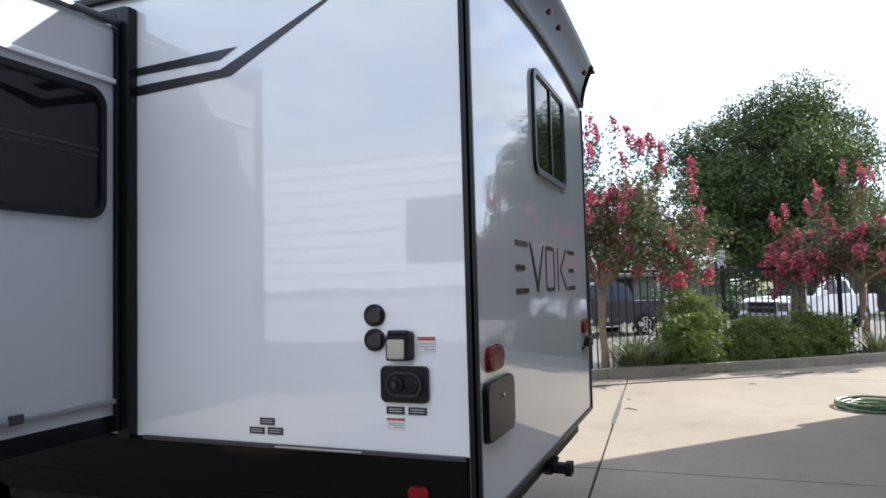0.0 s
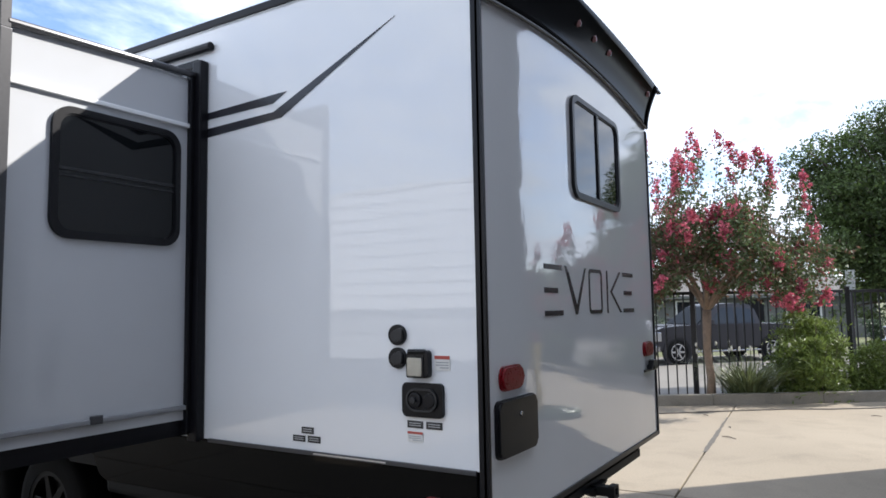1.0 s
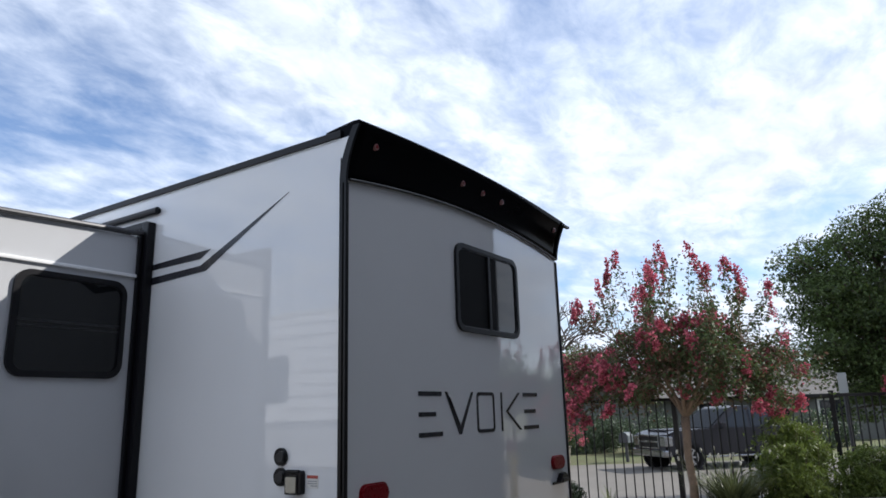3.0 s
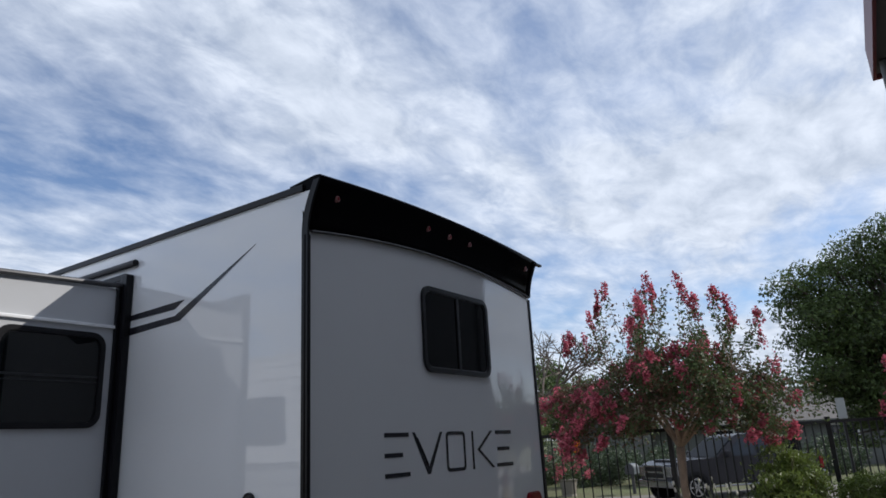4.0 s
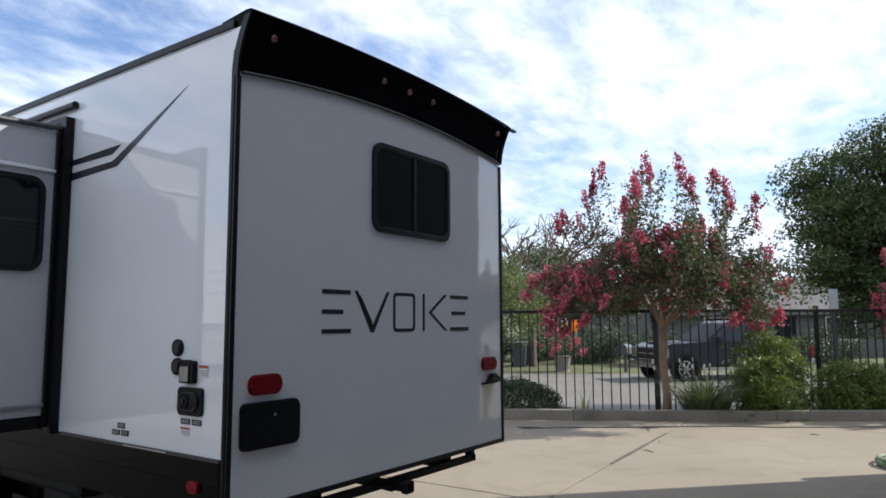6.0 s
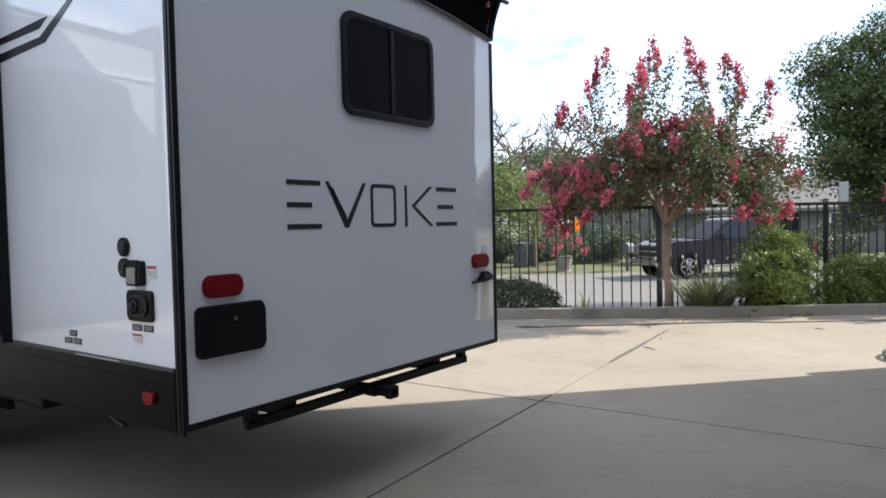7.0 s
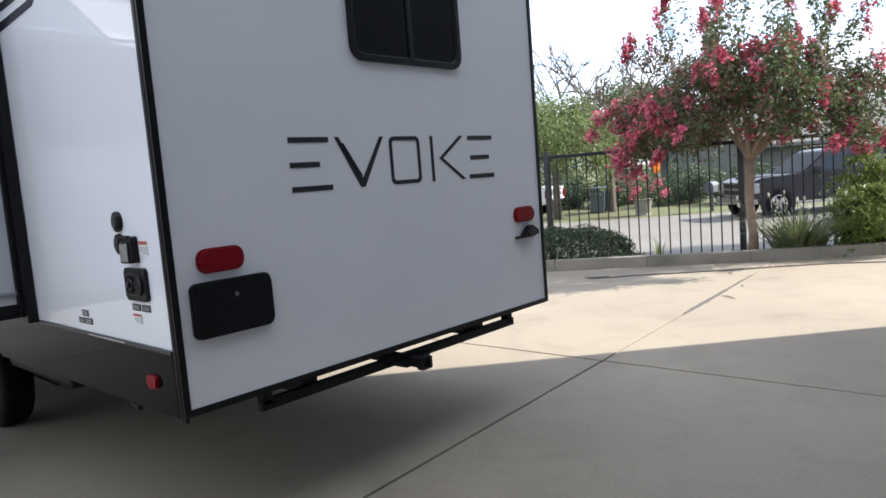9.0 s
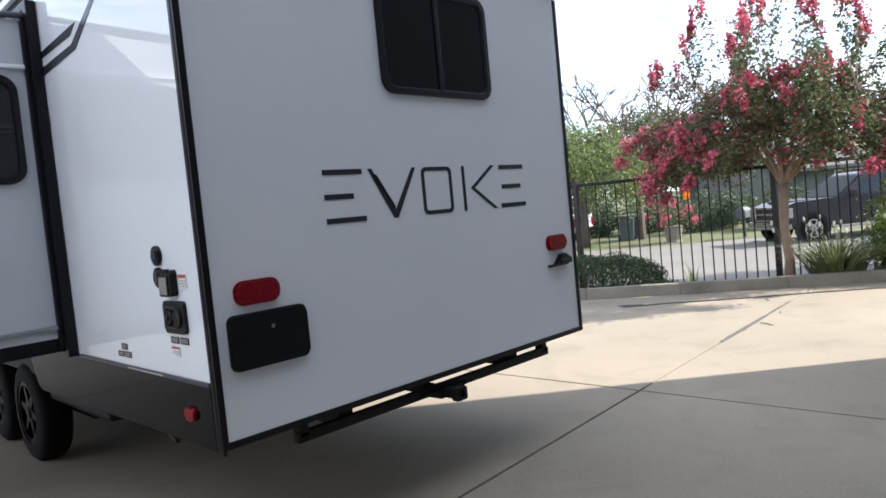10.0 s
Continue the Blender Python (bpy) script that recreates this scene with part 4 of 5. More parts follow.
def bush(name, at, rx, ry, h, leaf, n, size, seed, label, wisp=0.0, yaw=0.0, dome=False, sprays=0):
    rng = np.random.default_rng(seed)
    t = thing(name, at, label, "bush", "bushes in the planting strip")
    x, y, z = at
    bm = bmesh.new()
    pts = []
    stems = 26
    for k in range(stems):
        a, q = rng.uniform(0, 2 * math.pi), math.sqrt(rng.uniform(0, 1))
        ex, ey = rx * q * math.cos(a), ry * q * math.sin(a)
        tip = Vector((x + ex * math.cos(yaw) - ey * math.sin(yaw), y + ex * math.sin(yaw) + ey * math.cos(yaw), z + h * (1.0 - 0.45 * q * q) * rng.uniform(0.75, 1.0 + wisp)))
        foot = Vector((x, y, z)).lerp(Vector((tip.x, tip.y, z)), 0.55)
        limb(bm, foot, tip, 0.008, 0.003, rng, 0.1, 3, 4)
        m = n // stems
        kk = rng.uniform(0.1, 1.0, m)[:, None]
        pts.append(np.array(foot) * (1 - kk) + np.array(tip) * kk + rng.normal(size=(m, 3)) * 0.10 * np.array((rx, ry, h * 0.6)).mean() ** 0.5)
    part("woody_core", bm, DARK_BARK, t)
    p = np.concatenate(pts)
    if dome:
        d = rng.normal(size=(n, 3))
        d[:, 2] = abs(d[:, 2])
        d /= np.linalg.norm(d, axis=1, keepdims=True)
        bumps = 1.0 + 0.07 * np.sin(d[:, 0] * 9 + seed) * np.sin(d[:, 1] * 11) + 0.05 * np.sin(d[:, 2] * 17 + d[:, 0] * 13)
        d *= (rng.uniform(0.45, 1.0, n) ** 0.33 * bumps)[:, None] * np.array((rx, ry, h))
        d[:, 2] *= 0.97
        p = np.stack((x + d[:, 0] * math.cos(yaw) - d[:, 1] * math.sin(yaw), y + d[:, 0] * math.sin(yaw) + d[:, 1] * math.cos(yaw), z + d[:, 2]), 1)
    if sprays:
        # drooping fans of narrow leaflets, layered over the mound
        fans = []
        for k in range(sprays):
            d = rng.normal(size=3)
            d[2] = abs(d[2]) + 0.05
            d *= rng.uniform(0.3, 1.0) ** 0.45 / np.linalg.norm(d)
            tuck = 0.5 + 0.5 * min(1.0, d[2] * 2.2)
            ex, ey = d[0] * rx * tuck, d[1] * ry * tuck
            c = np.array((x + ex * math.cos(yaw) - ey * math.sin(yaw), y + ex * math.sin(yaw) + ey * math.cos(yaw), z + d[2] * h * rng.uniform(0.85, 1.0 + wisp * 0.6)))
            g = rng.normal(size=(n // sprays, 3)) * (0.13, 0.13, 0.022)
            g[:, 2] -= 1.5 * (g[:, 0] ** 2 + g[:, 1] ** 2)
            g[:, 2] += 0.35 * (g[:, 0] * rng.normal() + g[:, 1] * rng.normal())
            fans.append(c + g)
        p = np.concatenate(fans)
    p[:, 2] = np.maximum(p[:, 2], z + 0.02)
    v, f = leaves(p, size, rng, aspect=0.27, spread=(0, 0, -0.25)) if sprays else leaves(p, size, rng)
    raw("foliage", v, f, leaf, t)
    return t


def blade_clump(at, r, h, n, seed, label, blooms=8):
    rng = np.random.default_rng(seed)
    t = thing("strap_leaf_plant", at, label, "plant", "strap-leaved clumps")
    x, y, z = at
    verts, faces = [], []
    for k in range(n):
        a, q = rng.uniform(0, 2 * math.pi), rng.uniform(0, 0.35) * r
        bx, by = x + q * math.cos(a), y + q * math.sin(a)
        ln, out = h * rng.uniform(0.6, 1.1), r * rng.uniform(0.35, 1.05)
        w, s = 0.011, Vector((-math.sin(a), math.cos(a), 0))
        i0 = len(verts)
        for j in range(4):
            f = j / 3
            c = Vector((bx + out * f ** 1.6 * math.cos(a), by + out * f ** 1.6 * math.sin(a), z + ln * (f - 0.28 * f ** 3)))
            ww = w * (1 - f * 0.85)
            verts += [c + s * ww, c - s * ww]
        for j in range(3):
            faces.append((i0 + 2 * j, i0 + 2 * j + 1, i0 + 2 * j + 3, i0 + 2 * j + 2))
    raw("foliage", [tuple(v) for v in verts], faces, BLADE, t)
    if blooms:
        for k in range(blooms):
            a, q = rng.uniform(0, 2 * math.pi), rng.uniform(0.2, 0.9) * r
            e = Vector((x + q * math.cos(a), y + q * math.sin(a), z + h * rng.uniform(0.8, 1.12)))
            stalk = part("flower_stalk", tube(bmesh.new(), [(x + q * 0.3 * math.cos(a), y + q * 0.3 * math.sin(a), z), e], 0.005, 4), BLADE, t)
            head = bmesh.new()
            bmesh.ops.create_icosphere(head, subdivisions=2, radius=0.026, matrix=Matrix.LocRotScale(e, None, (0.62, 0.62, 1.35)))
            for w in head.verts:
                w.co = e + (w.co - e) * rng.uniform(0.65, 1.3)
            part("flower_head", head, SEED, stalk, "pale flower head")
    return t


crape_myrtle((8.78, 0.80, PLANTER), 1.95, 4.12, 1.38, 4, "crape myrtle in pink bloom with a smooth tan trunk", lean=-0.05)
short_myrtle = crape_myrtle((12.50, -3.48, PLANTER), 1.62, 3.60, 1.35, 9, "shorter crape myrtle in pink bloom with bronze leaves", spikes=9)
copy_thing(short_myrtle, Matrix.Translation((16.0, -7.7, PLANTER)) @ Matrix.Rotation(radians(150), 4, "Z"))
bush("nandina_bush", (10.03, -0.48, PLANTER), 0.98, 0.54, 1.14, LEAF_SHRUB, 17000, 0.088, 21, "feathery bright green bush with reddish stems", wisp=0.55, sprays=150)
bush("nandina_bush", (10.95, -1.62, PLANTER), 0.90, 0.46, 0.90, LEAF_SHRUB, 13000, 0.085, 22, "low spreading green bush", wisp=0.3, yaw=-0.85, sprays=115)
bush("nandina_bush", (11.8, -2.55, PLANTER), 0.84, 0.44, 0.90, LEAF_SHRUB, 12000, 0.085, 23, "low spreading green bush", wisp=0.3, yaw=-0.85, sprays=105)
bush("hedge_bush", (7.68, 3.22, PLANTER), 1.15, 0.52, 0.60, LEAF_HEDGE, 22000, 0.04, 24, "low rounded dark green bush", yaw=-1.05, dome=True)
blade_clump((9.24, 0.34, PLANTER), 0.92, 0.80, 560, 31, "clump of strap leaves with pale flower heads", 14)
blade_clump((12.0, -3.55, PLANTER), 0.5, 0.7, 160, 32, "clump of strap leaves under the tree", 5)
blade_clump((8.05, 1.85, PLANTER), 0.16, 0.55, 16, 33, "small sparse clump of strap leaves", 0)
ELM_LOBES = ((14.9, -1.05, 2.75, 0.7), (15.1, -1.15, 3.8, 0.7), (15.2, -0.85, 4.6, 0.7), (16.0, -2.0, 5.25, 0.8), (16.4, -2.9, 5.5, 0.85), (16.5, -3.6, 5.2, 0.8), (16.2, -3.8, 4.2, 0.8), (15.0, -2.2, 3.4, 1.0), (15.3, -3.0, 4.2, 1.0), (15.7, -3.9, 3.2, 1.0), (16.6, -2.1, 3.8, 1.1), (14.9, -1.6, 1.95, 0.7), (15.1, -2.7, 2.2, 0.9), (17.3, -2.9, 4.2, 1.2))
leafy_tree("elm_tree", (16.9, -2.9, -0.4), lobed_clumps(ELM_LOBES, 24, 41), LEAF_DARK, 300, 0.088, 0.34, 0.24, 42, "large dark green shade tree", flat=0.42)
leafy_tree("willow_tree", (21.0, 11.9, -0.4), dome_clumps(21.0, 11.9, 2.4, 2.5, 2.5, 1.6, 44, 43, -0.3), LEAF_PALE, 900, 0.115, 0.5, 0.16, 44, "pale green weeping tree", droop=1.1)


def bare_tree(at, h, seed):
    rng = np.random.default_rng(seed)
    t = thing("bare_tree", at, "bare-branched grey tree behind the willow", "tree")
    bm = bmesh.new()
    base = Vector(at)
    top = base + Vector((0, 0, h * 0.35))
    tube(bm, [base, top], [0.16, 0.11], 8)
    def grow(p, d, r, ln, depth):
        q = p + d * ln
        limb(bm, p, q, r, r * 0.66, rng, 0.15, 3, 5)
        if depth:
            for k in range(3 if depth > 1 else 4):
                e = (d + Vector(rng.normal(size=3)) * 0.5).normalized()
                grow(q, e, r * 0.66, ln * rng.uniform(0.6, 0.85), depth - 1)
    for k in range(6):
        a = 2 * math.pi * k / 6
        grow(top, Vector((math.cos(a) * 0.85, math.sin(a) * 0.85, 1)).normalized(), 0.085, h * 0.25, 4)
    part("crown", bm, DARK_BARK, t, "leafless grey branches")


bare_tree((24.0, 11.2, -0.4), 6.8, 51)


# ---- street side ----
def pickup(at, yaw, paint, label, seed=0):
    """A crew-cab pickup, nose towards +x of its own, 5.8 m long."""
    t = thing("pickup_truck", (0, 0, 0), label, "car", "parked pickups")
    bm = bmesh.new()
    low = [(-2.9, 0.55), (-2.9, 1.22), (-1.35, 1.24), (1.05, 1.25), (2.30, 1.20), (2.60, 1.10), (2.68, 0.62), (2.55, 0.42), (-2.7, 0.45)]
    prism(bm, low, "y", -0.98, 0.98, bevel=0.0)
    bmesh.ops.bevel(bm, geom=[e for e in bm.edges if abs(e.verts[0].co.y - e.verts[1].co.y) < 0.01], offset=0.06, segments=2, affect="EDGES")
    body = part("body", bm, paint, t, smooth=False)
    bm = bmesh.new()
    roof = [(-1.50, 1.18), (-1.32, 1.80), (-1.18, 1.89), (-0.6, 1.94), (-0.05, 1.92), (0.10, 1.87), (1.05, 1.20)]
    inset = lambda z: 0.93 - (z - 1.16) * 0.24
    a = [bm.verts.new((x, -inset(z), z)) for x, z in roof]
    b = [bm.verts.new((x, inset(z), z)) for x, z in roof]
    bm.faces.new(a), bm.faces.new(b[::-1])
    for i in range(len(roof)):
        bm.faces.new((a[i], b[i], b[(i + 1) % len(roof)], a[(i + 1) % len(roof)]))
    bmesh.ops.bevel(bm, geom=[e for e in bm.edges if abs(e.verts[0].co.y - e.verts[1].co.y) < 0.2 and e.verts[0].co.z > 1.3 and e.verts[1].co.z > 1.3], offset=0.05, segments=2, affect="EDGES")
    part("cab", bm, paint, body)
    for s in (-1, 1):
        for pts in ([(-1.26, 1.30), (-1.16, 1.74), (-0.58, 1.80), (-0.56, 1.28)], [(-0.46, 1.28), (-0.48, 1.80), (-0.06, 1.79), (0.62, 1.30), (0.60, 1.28)]):
            bm = bmesh.new()
            n = len(pts)
            vs = [bm.verts.new((x, s * (inset(z) + 0.012), z)) for x, z in pts] + [bm.verts.new((x, s * (inset(z) - 0.02), z)) for x, z in pts]
            bm.faces.new(vs[:n]), bm.faces.new(vs[n:][::-1])
            for i in range(n):
                bm.faces.new((vs[i], vs[n + i], vs[n + (i + 1) % n], vs[(i + 1) % n]))
            part("side_window", bm, CAR_GLASS, t)
    bm = bmesh.new()
    vs = [bm.verts.new(p) for p in ((0.99, -0.84, 1.27), (0.99, 0.84, 1.27), (0.20, 0.72, 1.83), (0.20, -0.72, 1.83), (0.95, -0.84, 1.24), (0.95, 0.84, 1.24), (0.16, 0.72, 1.80), (0.16, -0.72, 1.80))]
    for f in ((0, 1, 2, 3), (7, 6, 5, 4), (0, 4, 5, 1), (1, 5, 6, 2), (2, 6, 7, 3), (3, 7, 4, 0)):
        bm.faces.new([vs[i] for i in f])
    part("windscreen", bm, WINDSCREEN, t)
    part("hood_bulge", boxed(1.15, 2.35, -0.52, 0.52, 1.16, 1.245, bevel=0.035), paint, t)
    part("grille", boxed(2.60, 2.71, -0.62, 0.62, 0.66, 1.10, bevel=0.03), CHROME, t, "chrome grille")
    for z0, z1 in ((0.71, 0.85), (0.91, 1.04)):
        part("grille_slot", boxed(2.71, 2.72, -0.55, 0.55, z0, z1), TRIM, t)
    part("front_bumper", boxed(2.45, 2.78, -0.98, 0.98, 0.42, 0.64, bevel=0.05), CHROME, t, "chrome bumper")
    part("rear_bumper", boxed(-3.02, -2.85, -0.95, 0.95, 0.48, 0.66, bevel=0.04), CHROME, t, "chrome bumper")
    for s in (-1, 1):
        part("headlight", boxed(2.42, 2.69, s * 0.64, s * 0.985, 0.74, 1.06, bevel=0.03), CHROME, t, "clear headlight")
        part("fender_flare", ring(bmesh.new(), [(1.85 + u, 0.42 + v) for u, v in disc(0, 0, 0.53, 28)], [(1.85 + u, 0.42 + v) for u, v in disc(0, 0, 0.455, 28)], "y", s * 1.003, s * 0.93), paint, t)
        part("rocker_step", boxed(-1.35, 1.30, s * 0.97, s * 1.04, 0.36, 0.42, bevel=0.015), CHROME, t, "bright side step")
        part("tail_light", boxed(-2.93, -2.80, s * 0.80, s * 0.99, 0.72, 1.08, bevel=0.02), RED_LENS, t, "red tail light")
        part("mirror", boxed(0.56, 0.72, s * 0.96, s * 1.18, 1.24, 1.44, bevel=0.03), paint, t)
        part("door_line", boxed(-0.515, -0.503, s * 0.975, s * 0.984, 0.52, 1.20), TRIM, t)
        for x in (-1.85, 1.85):
            bm = bmesh.new()
            prism(bm, [(x + u, 0.41 + v) for u, v in disc(0, 0, 0.47, 28)], "y", s * 0.99, s * 0.80)
            part("wheel_arch", bm, TRIM, t)
            bm = bmesh.new()
            prism(bm, [(x + u, 0.40 + v) for u, v in disc(0, 0, 0.40, 28)], "y", s * 1.0, s * 0.74, bevel=0.03)
            tyre = part("tyre", bm, RUBBER, t)
            bm = bmesh.new()
            ring(bm, [(x + u, 0.40 + v) for u, v in disc(0, 0, 0.27, 28)], [(x + u, 0.40 + v) for u, v in disc(0, 0, 0.235, 28)], "y", s * 1.012, s * 0.95)
            for k in range(6):
                a = 2 * math.pi * k / 6
                ca, sa = math.cos(a), math.sin(a)
                prism(bm, [(x + p * ca - q * sa, 0.40 + p * sa + q * ca) for p, q in ((0.0, -0.035), (0.25, -0.03), (0.25, 0.03), (0.0, 0.035))], "y", s * 1.011, s * 0.98)
            part("rim", bm, CHROME, tyre, "bright alloy rim")
    t.matrix_world = Matrix.Translation(at) @ Matrix.Rotation(yaw, 4, "Z")
    return t


pickup((22.5, 3.35, -0.45), radians(138), TRUCK_GREY, "charcoal crew-cab pickup with chrome grille parked in the street")
white_truck = pickup((27.0, -4.3, -0.45), radians(140), CAR_WHITE, "white crew-cab pickup parked in the street")

copy_thing(white_truck, Matrix.Translation((23.9, 17.0, -0.45)) @ Matrix.Rotation(radians(100), 4, "Z"))


def house(at, yaw, w, d, h, rise, label):
    t = thing("house", (0, 0, 0), label, "house")
    wall = part("wall", boxed(-w / 2, w / 2, -d / 2, d / 2, 0, h), STUCCO, t, "pale stucco walls")
    bm = bmesh.new()
    o = 0.5
    v = [bm.verts.new(p) for p in ((-w / 2 - o, -d / 2 - o, h), (w / 2 + o, -d / 2 - o, h), (w / 2 + o, d / 2 + o, h), (-w / 2 - o, d / 2 + o, h), (-w / 2 + d * 0.4, 0, h + rise), (w / 2 - d * 0.4, 0, h + rise))]
    for f in ((0, 1, 5, 4), (1, 2, 5), (2, 3, 4, 5), (3, 0, 4), (3, 2, 1, 0)):
        bm.faces.new([v[i] for i in f])
    part("roof", bm, ROOF, t, "grey shingle hip roof")
    part("fascia_board", boxed(-w / 2 - o, w / 2 + o, -d / 2 - o - 0.03, -d / 2 - o, h - 0.14, h + 0.03), STUCCO, t)
    for x in (-w * 0.32, -w * 0.05, w * 0.3):
        win = part("window", boxed(x - 0.65, x + 0.65, -d / 2 - 0.03, -d / 2, 0.95, 2.05), CAR_GLASS, t)
        part("window_frame", ring(bmesh.new(), [(x - 0.74, 0.86), (x + 0.74, 0.86), (x + 0.74, 2.14), (x - 0.74, 2.14)], [(x - 0.65, 0.95), (x + 0.65, 0.95), (x + 0.65, 2.05), (x - 0.65, 2.05)], "y", -d / 2 - 0.06, -d / 2), LABEL_WHITE, win)
    gx = -w * 0.36
    part("porch_wall", boxed(gx - 1.7, gx + 1.7, -d / 2 - 2.0, -d / 2, 0, 2.5), STUCCO, t)
    part("porch_gable", prism(bmesh.new(), [(gx - 2.0, 2.5), (gx + 2.0, 2.5), (gx, 3.55)], "y", -d / 2 - 2.05, -d / 2 + 2.0), STUCCO, t, "pale gable end")
    for e in (-1, 1):
        part("porch_roof", prism(bmesh.new(), [(gx + e * 2.25, 2.40), (gx + e * 2.25, 2.50), (gx, 3.70), (gx, 3.60)], "y", -d / 2 - 2.4, -d / 2 + 2.2), ROOF, t)
    part("door", boxed(w * 0.12, w * 0.12 + 0.95, -d / 2 - 0.03, -d / 2, 0.05, 2.1), TRIM, t)
    t.matrix_world = Matrix.Translation(at) @ Matrix.Rotation(yaw, 4, "Z")
    return t


house((42, 7.5, -0.45), radians(-72), 17, 9, 2.35, 2.0, "low pale house with a grey hip roof across the street")
house((46, -13, -0.45), radians(-95), 15, 9, 2.5, 1.4, "low house with a grey roof behind the trees")
leafy_tree("street_tree", (46, 22, -0.4), dome_clumps(46, 22, 4.5, 4, 4, 2.5, 45, 61), LEAF_DARK, 260, 0.3, 0.8, 0.25, 62, "dark green tree beyond the houses")
bush("hedge_bush", (27.6, 10.0, -0.45), 2.1, 1.6, 1.9, LEAF_HEDGE, 9500, 0.11, 25, "tall dark shrub before the house")
bush("hedge_bush", (27.8, 7.2, -0.45), 2.1, 1.6, 1.9, LEAF_HEDGE, 9500, 0.11, 26, "tall dark shrub before the house")
for k, (x, y, rx, h) in enumerate(((30.5, 13.6, 2.0, 2.2), (31.5, 10.6, 2.0, 1.9), (32.5, 4.6, 2.2, 1.5), (33.0, 1.4, 2.2, 1.7), (33.5, -2.6, 2.4, 1.9), (29.0, 17.0, 2.4, 3.0), (27.6, 13.2, 1.7, 1.7), (26.6, 15.2, 1.6, 1.9))):
    bush("hedge_bush", (x, y, -0.45), rx, 1.5, h, LEAF_HEDGE, 6500, 0.13, 101 + k, "dark overgrown shrub before the houses")
leafy_tree("street_tree", (37, 15.5, -0.4), dome_clumps(37, 15.5, 2.6, 3.2, 3.6, 1.7, 40, 63), LEAF_DARK, 420, 0.22, 0.7, 0.2, 64, "dark green tree beside the house")


for k, (x, y, h) in enumerate(((38, -11.0, 3.3), (40, -15.5, 3.0), (36, -19.5, 3.2))):
    leafy_tree("street_tree", (x, y, -0.4), dome_clumps(x, y, h - 0.9, 2.6, 2.8, 1.7, 26, 130 + k), LEAF_DARK, 260, 0.24, 0.7, 0.2, 140 + k, "dark green tree farther down the street")
for k, (x, y) in enumerate(((14.2, -5.6), (15.2, -6.8))):
    bush("nandina_bush", (x, y, PLANTER), 0.85, 0.5, 0.95, LEAF_SHRUB, 7000, 0.085, 150 + k, "low spreading green bush", yaw=-0.85, sprays=70)


def wheelie_bin(at, yaw):
    t = thing("wheeled_bin", (0, 0, 0), "dark grey wheeled rubbish bin with its lid shut", "bin", "bins by the drive")
    bm = bmesh.new()
    lo, hi = rr(-0.25, 0.25, -0.27, 0.27, 0.05, 3), rr(-0.31, 0.31, -0.36, 0.36, 0.06, 3)
    a = [bm.verts.new((u, v, 0.06)) for u, v in lo]
    b = [bm.verts.new((u, v, 0.98)) for u, v in hi]
    for i in range(len(a)):
        bm.faces.new((a[i], a[(i + 1) % len(a)], b[(i + 1) % len(a)], b[i]))
    bm.faces.new(a[::-1]), bm.faces.new(b)
    part("tub", bm, BIN, t)
    part("lid", boxed(-0.34, 0.34, -0.39, 0.39, 0.98, 1.07, bevel=0.03), BIN, t)
    part("handle", tube(bmesh.new(), [(-0.25, 0.42, 1.0), (0.25, 0.42, 1.0)], 0.016, 8), BIN, t)
    for x in (-0.27, 0.27):
        part("bin_wheel", tube(bmesh.new(), [(x - 0.03, 0.30, 0.11), (x + 0.03, 0.30, 0.11)], 0.11, 16), RUBBER, t)
    t.matrix_world = Matrix.Translation(at) @ Matrix.Rotation(yaw, 4, "Z")
    return t


first_bin = wheelie_bin((23.6, 11.65, -0.45), radians(-60))
copy_thing(first_bin, Matrix.Translation((24.6, 11.9, -0.45)) @ Matrix.Rotation(radians(-75), 4, "Z"))


def hose_coil():
    rng = np.random.default_rng(71)
    t = thing("garden_hose", (6.58, -2.42, 0), "green garden hose coiled on the concrete", "hose")
    pts = []
    for i in range(260):
        a = i * 0.24
        r = 0.27 + 0.09 * math.sin(i * 0.11) + rng.normal() * 0.008
        pts.append((6.58 + r * math.cos(a) * 1.1, -2.42 + r * math.sin(a), 0.018 + 0.07 * (0.5 + 0.5 * math.sin(i * 0.17)) * i / 260))
    part("coil", tube(bmesh.new(), pts, 0.014, 6), HOSE, t)
    c = thing("power_cable", (9, -1.5, 0), "dark cable lying along the curb", "cable")
    pts = [Vector((x, y, 0.008)) for x, y in ((6.80, 1.95), (6.72, 2.12), (6.62, 2.22), (6.60, 2.10), (6.75, 1.90), (6.94, 1.71), (7.35, 1.10), (7.75, 0.58), (8.05, 0.20), (8.40, -0.29), (8.60, -0.75), (8.90, -1.20), (9.30, -1.75), (9.66, -2.23))]
    part("cord", tube(bmesh.new(), pts, 0.008, 6), CABLE, c)


hose_coil()


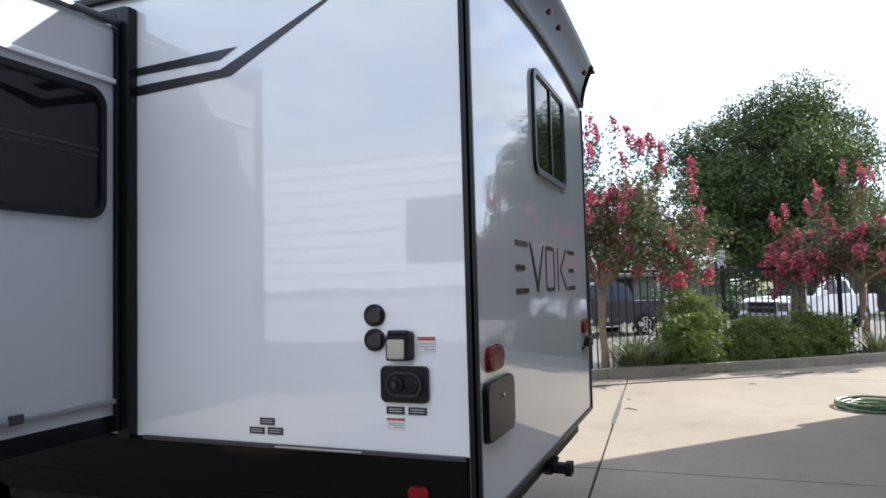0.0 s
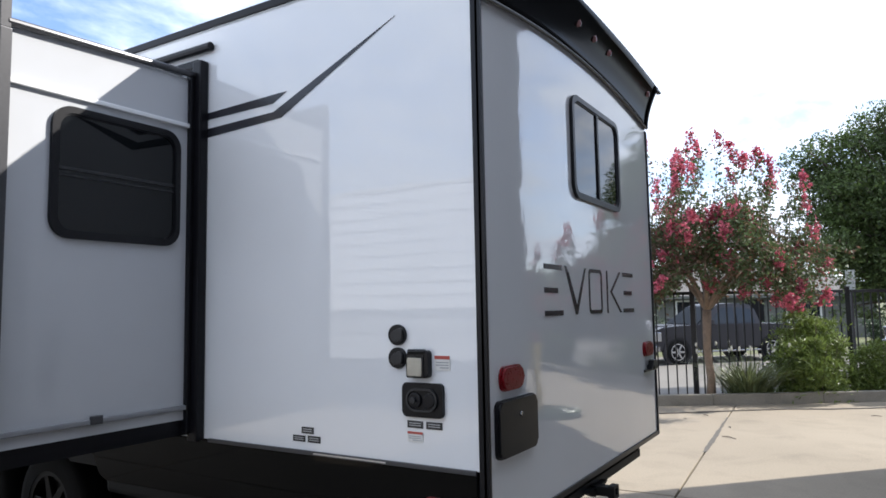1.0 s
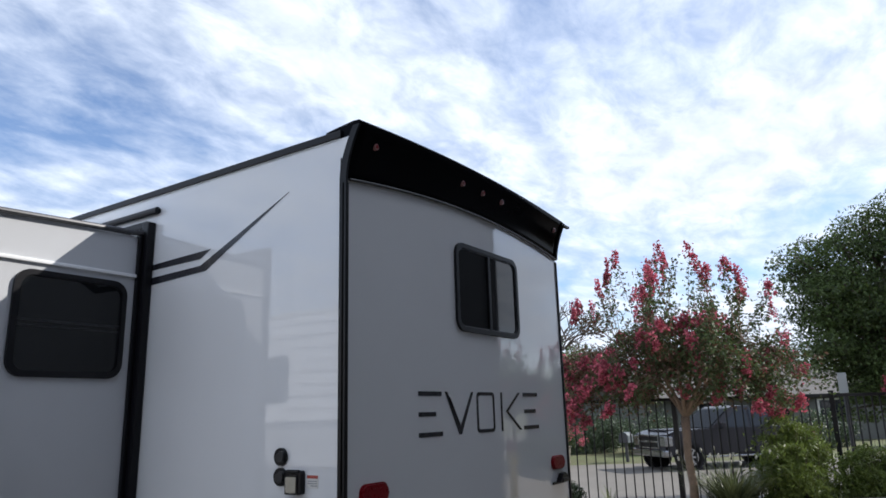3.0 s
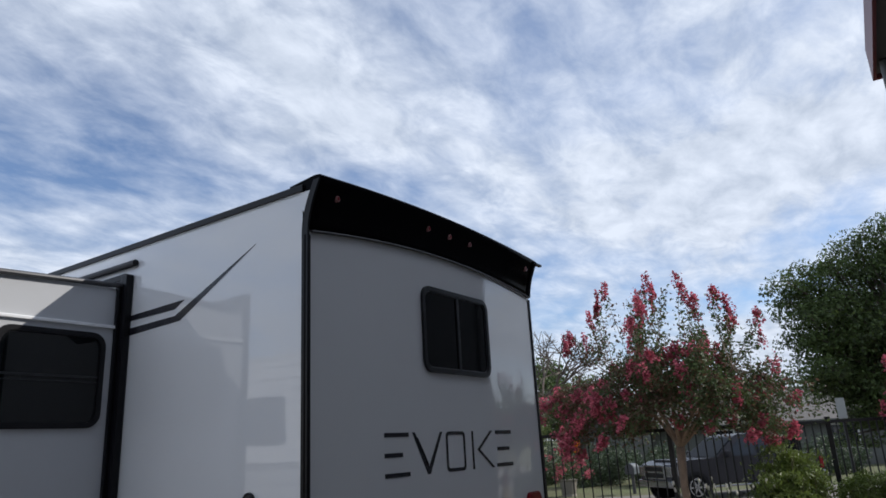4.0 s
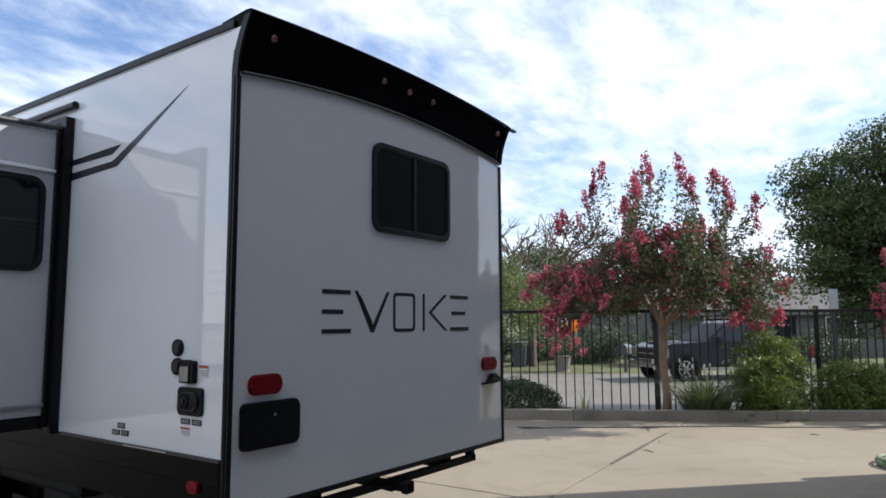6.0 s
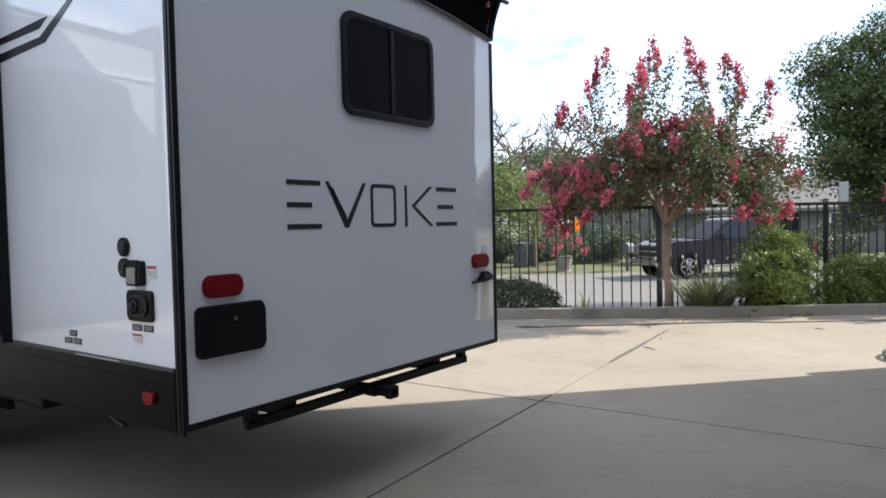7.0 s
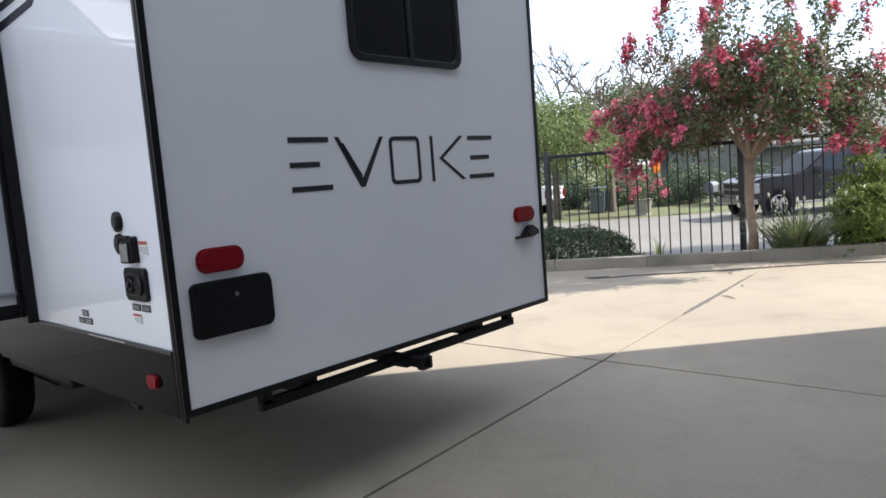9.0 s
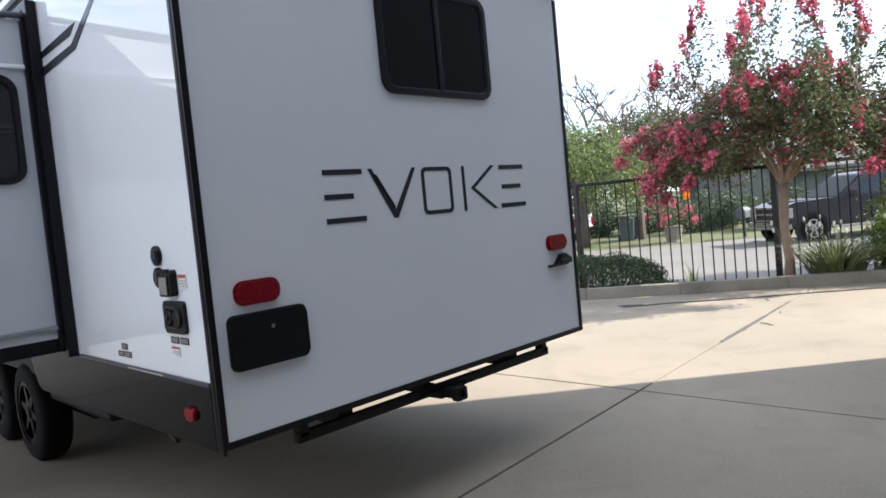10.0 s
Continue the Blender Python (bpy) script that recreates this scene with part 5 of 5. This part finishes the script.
def spills():
    """Dark stain along the joint and litter on the concrete."""
    rng = np.random.default_rng(81)
    up, lo = [], []
    for i in range(25):
        k = i / 24
        x = 5.02 + 2.3 * k
        y = 0.10 + 0.062 * (x - 3.275)
        w = 0.013 * math.sin(math.pi * min(1.0, k * 1.6 + 0.05)) ** 0.8 + 0.012 if k < 0.6 else 0.012 * (1.02 - k) * 2
        up.append((x, y + 0.010 + abs(w) * 0.5 + rng.normal() * 0.004))
        lo.append((x, y - 0.008 - abs(w) * 0.8 + rng.normal() * 0.004))
    tagged(part("dirt_streak", prism(bmesh.new(), up + lo[::-1], "z", 0.003, 0.0005), SPILL), "dark dirt washed along the slab joint", "stain")
    for k, (x, y, s) in enumerate(((5.92, 0.11, 0.09), (6.6, 0.2, 0.05), (7.4, 0.62, 0.06), (5.1, 2.3, 0.05), (8.2, -1.3, 0.06))):
        bm = bmesh.new()
        a = rng.uniform(0, 6.28)
        tube(bm, [(x - s * math.cos(a), y - s * math.sin(a), 0.004), (x, y + s * 0.2, 0.012), (x + s * math.cos(a + 0.4), y + s * math.sin(a + 0.4), 0.006)], [0.004, 0.006, 0.003], 5)
        tagged(part("twig", bm, DARK_BARK), "short dry twig lying on the concrete", "twig", "twigs on the lot")


spills()


def flower_pot():
    x, y, z = 22.0, 8.9, -0.45
    t = thing("flower_pot", (x, y, z), "grey stone planter with pink flowers on the lawn", "planter")
    bm = bmesh.new()
    tube(bm, [(x, y, z), (x, y, z + 0.12), (x, y, z + 0.55), (x, y, z + 0.62)], [0.30, 0.26, 0.32, 0.36], 14)
    part("tub", bm, CURB, t)
    rng = np.random.default_rng(91)
    c = np.array((x, y, z + 1.0)) + rng.normal(size=(900, 3)) * (0.33, 0.33, 0.28)
    v, f = leaves(c, 0.09, rng)
    raw("foliage", v, f, LEAF, t)
    c = np.concatenate([np.array((x, y, z + 1.15)) + rng.normal(size=3) * (0.4, 0.4, 0.3) + rng.normal(size=(40, 3)) * 0.07 for k in range(16)])
    v, f = leaves(c, 0.07, rng, aspect=0.9)
    raw("blossoms", v, f, BLOSSOM, t)
    g = thing("garden_flag", (27.2, 10.9, -0.45), "orange garden flag on a thin pole", "flag")
    part("pole", tube(bmesh.new(), [(27.2, 10.9, -0.45), (27.2, 10.9, 1.75)], 0.015, 6), GREY_TRIM, g)
    bm = bmesh.new()
    front = [[bm.verts.new((27.2 + 0.04 * math.sin(j * 1.3), 10.9 - 0.085 * j, 1.0 + 0.11 * i)) for j in range(5)] for i in range(6)]
    for i in range(5):
        for j in range(4):
            bm.faces.new((front[i][j], front[i][j + 1], front[i + 1][j + 1], front[i + 1][j]))
    bmesh.ops.solidify(bm, geom=list(bm.faces), thickness=0.006)
    part("cloth", bm, ORANGE, g, "wavy orange cloth")


flower_pot()


def mailbox():
    x, y, z = 22.9, 6.75, -0.45
    t = thing("mailbox", (x, y, z), "grey metal mailbox on a short post beside the lawn", "mailbox")
    part("post", boxed(x - 0.05, x + 0.05, y - 0.05, y + 0.05, z - 0.02, z + 0.72, bevel=0.008), GREY_TRIM, t)
    arch = [(y - 0.17, z + 0.72), (y + 0.17, z + 0.72)] + [(y + 0.17 * math.cos(a), z + 0.92 + 0.17 * math.sin(a)) for a in [math.pi * i / 10 for i in range(11)]]
    part("box", prism(bmesh.new(), arch, "x", x - 0.28, x + 0.28), BIN, t, "round-topped metal box")
    part("mailbox_door", prism(bmesh.new(), [(y + (v - y) * 0.93, z + 0.87 + (w - z - 0.87) * 0.93) for v, w in arch], "x", x - 0.30, x - 0.281), GREY_TRIM, t)


mailbox()


def street_sign():
    t = thing("street_sign", (13.6, -1.07, -0.45), "small white street sign on a post beyond the fence", "sign")
    part("post", tube(bmesh.new(), [(13.6, -1.07, -0.45), (13.6, -1.07, 2.1)], 0.03, 8), GREY_TRIM, t)
    part("plate", boxed(13.56, 13.57, -1.15, -0.99, 1.70, 2.10, bevel=0.004), SIGN_WHITE, t)


street_sign()


# ---- pieces of the pavement and the curb ----
def clip(poly, a, b):
    """The part of an outline that lies on the lot's side of the line from a to b."""
    def side(p):
        return (b[0] - a[0]) * (p[1] - a[1]) - (b[1] - a[1]) * (p[0] - a[0])
    out = []
    for p, q in zip(poly, poly[1:] + poly[:1]):
        sp, sq = side(p), side(q)
        if sp <= 0:
            out.append(p)
        if sp * sq < 0:
            k = sp / (sp - sq)
            out.append((p[0] + k * (q[0] - p[0]), p[1] + k * (q[1] - p[1])))
    return out


def build_pavement():
    lot = tagged(new("pavement"), "light concrete lot in large slabs with dark joints", "pavement", kind="structure")
    o, u, v = Vector((3.275, 0.10)), Vector((1.0, 0.062)), Vector((-0.025, 1.0))
    us, vs = [-26.0, -20.8, -15.6, -10.4, -5.2, 0.0, 5.6, 11.0], [-20.0, -14.6, -9.2, -4.6, 0.0, 4.9, 9.8, 14.7]
    gap = 0.009
    for i in range(len(us) - 1):
        for j in range(len(vs) - 1):
            poly = [o + u * (us[i] + gap) + v * (vs[j] + gap), o + u * (us[i + 1] - gap) + v * (vs[j] + gap), o + u * (us[i + 1] - gap) + v * (vs[j + 1] - gap), o + u * (us[i] + gap) + v * (vs[j + 1] - gap)]
            poly = [tuple(p) for p in poly]
            poly = clip(poly[::-1], (8.40 - 5, 0.70 + 8.49), (8.40, 0.70)) if j >= 4 else clip(poly[::-1], (8.40, 0.70), (11.70, -4.05))
            if len(poly) < 3:
                continue
            bm = bmesh.new()
            prism(bm, poly, "z", 0.0, -0.07, bevel=0.004)
            part("slab", bm, CONCRETE, lot)


def build_curb():
    curb = tagged(new("curb"), "worn grey concrete curb round the planting strip", "curb", kind="structure")
    for a, b in zip(CURB_LINE, CURB_LINE[1:]):
        a, b = Vector(a), Vector(b)
        n = max(1, round((b - a).length / 3.0))
        for k in range(n):
            p, q = a.lerp(b, k / n), a.lerp(b, (k + 1) / n)
            d = (q - p).normalized() * 0.004
            w = Vector((d.y, -d.x)).normalized() * -0.16
            if w.dot(OUT.to_2d()) < 0:
                w = -w
            bm = bmesh.new()
            lo = [p + d, q - d, q - d + w, p + d + w]
            hi = [p + d + w * 0.14, q - d + w * 0.14, q - d + w, p + d + w]
            v0 = [bm.verts.new((*c, -0.05)) for c in lo]
            v1 = [bm.verts.new((*c, 0.15)) for c in hi]
            bm.faces.new(v0[::-1])
            top = bm.faces.new(v1)
            for i in range(4):
                bm.faces.new((v0[i], v0[(i + 1) % 4], v1[(i + 1) % 4], v1[i]))
            bmesh.ops.bevel(bm, geom=list(top.edges), offset=0.015, segments=2, affect="EDGES", profile=0.6)
            part("curb_stone", bm, CURB, curb)


build_pavement()
build_curb()
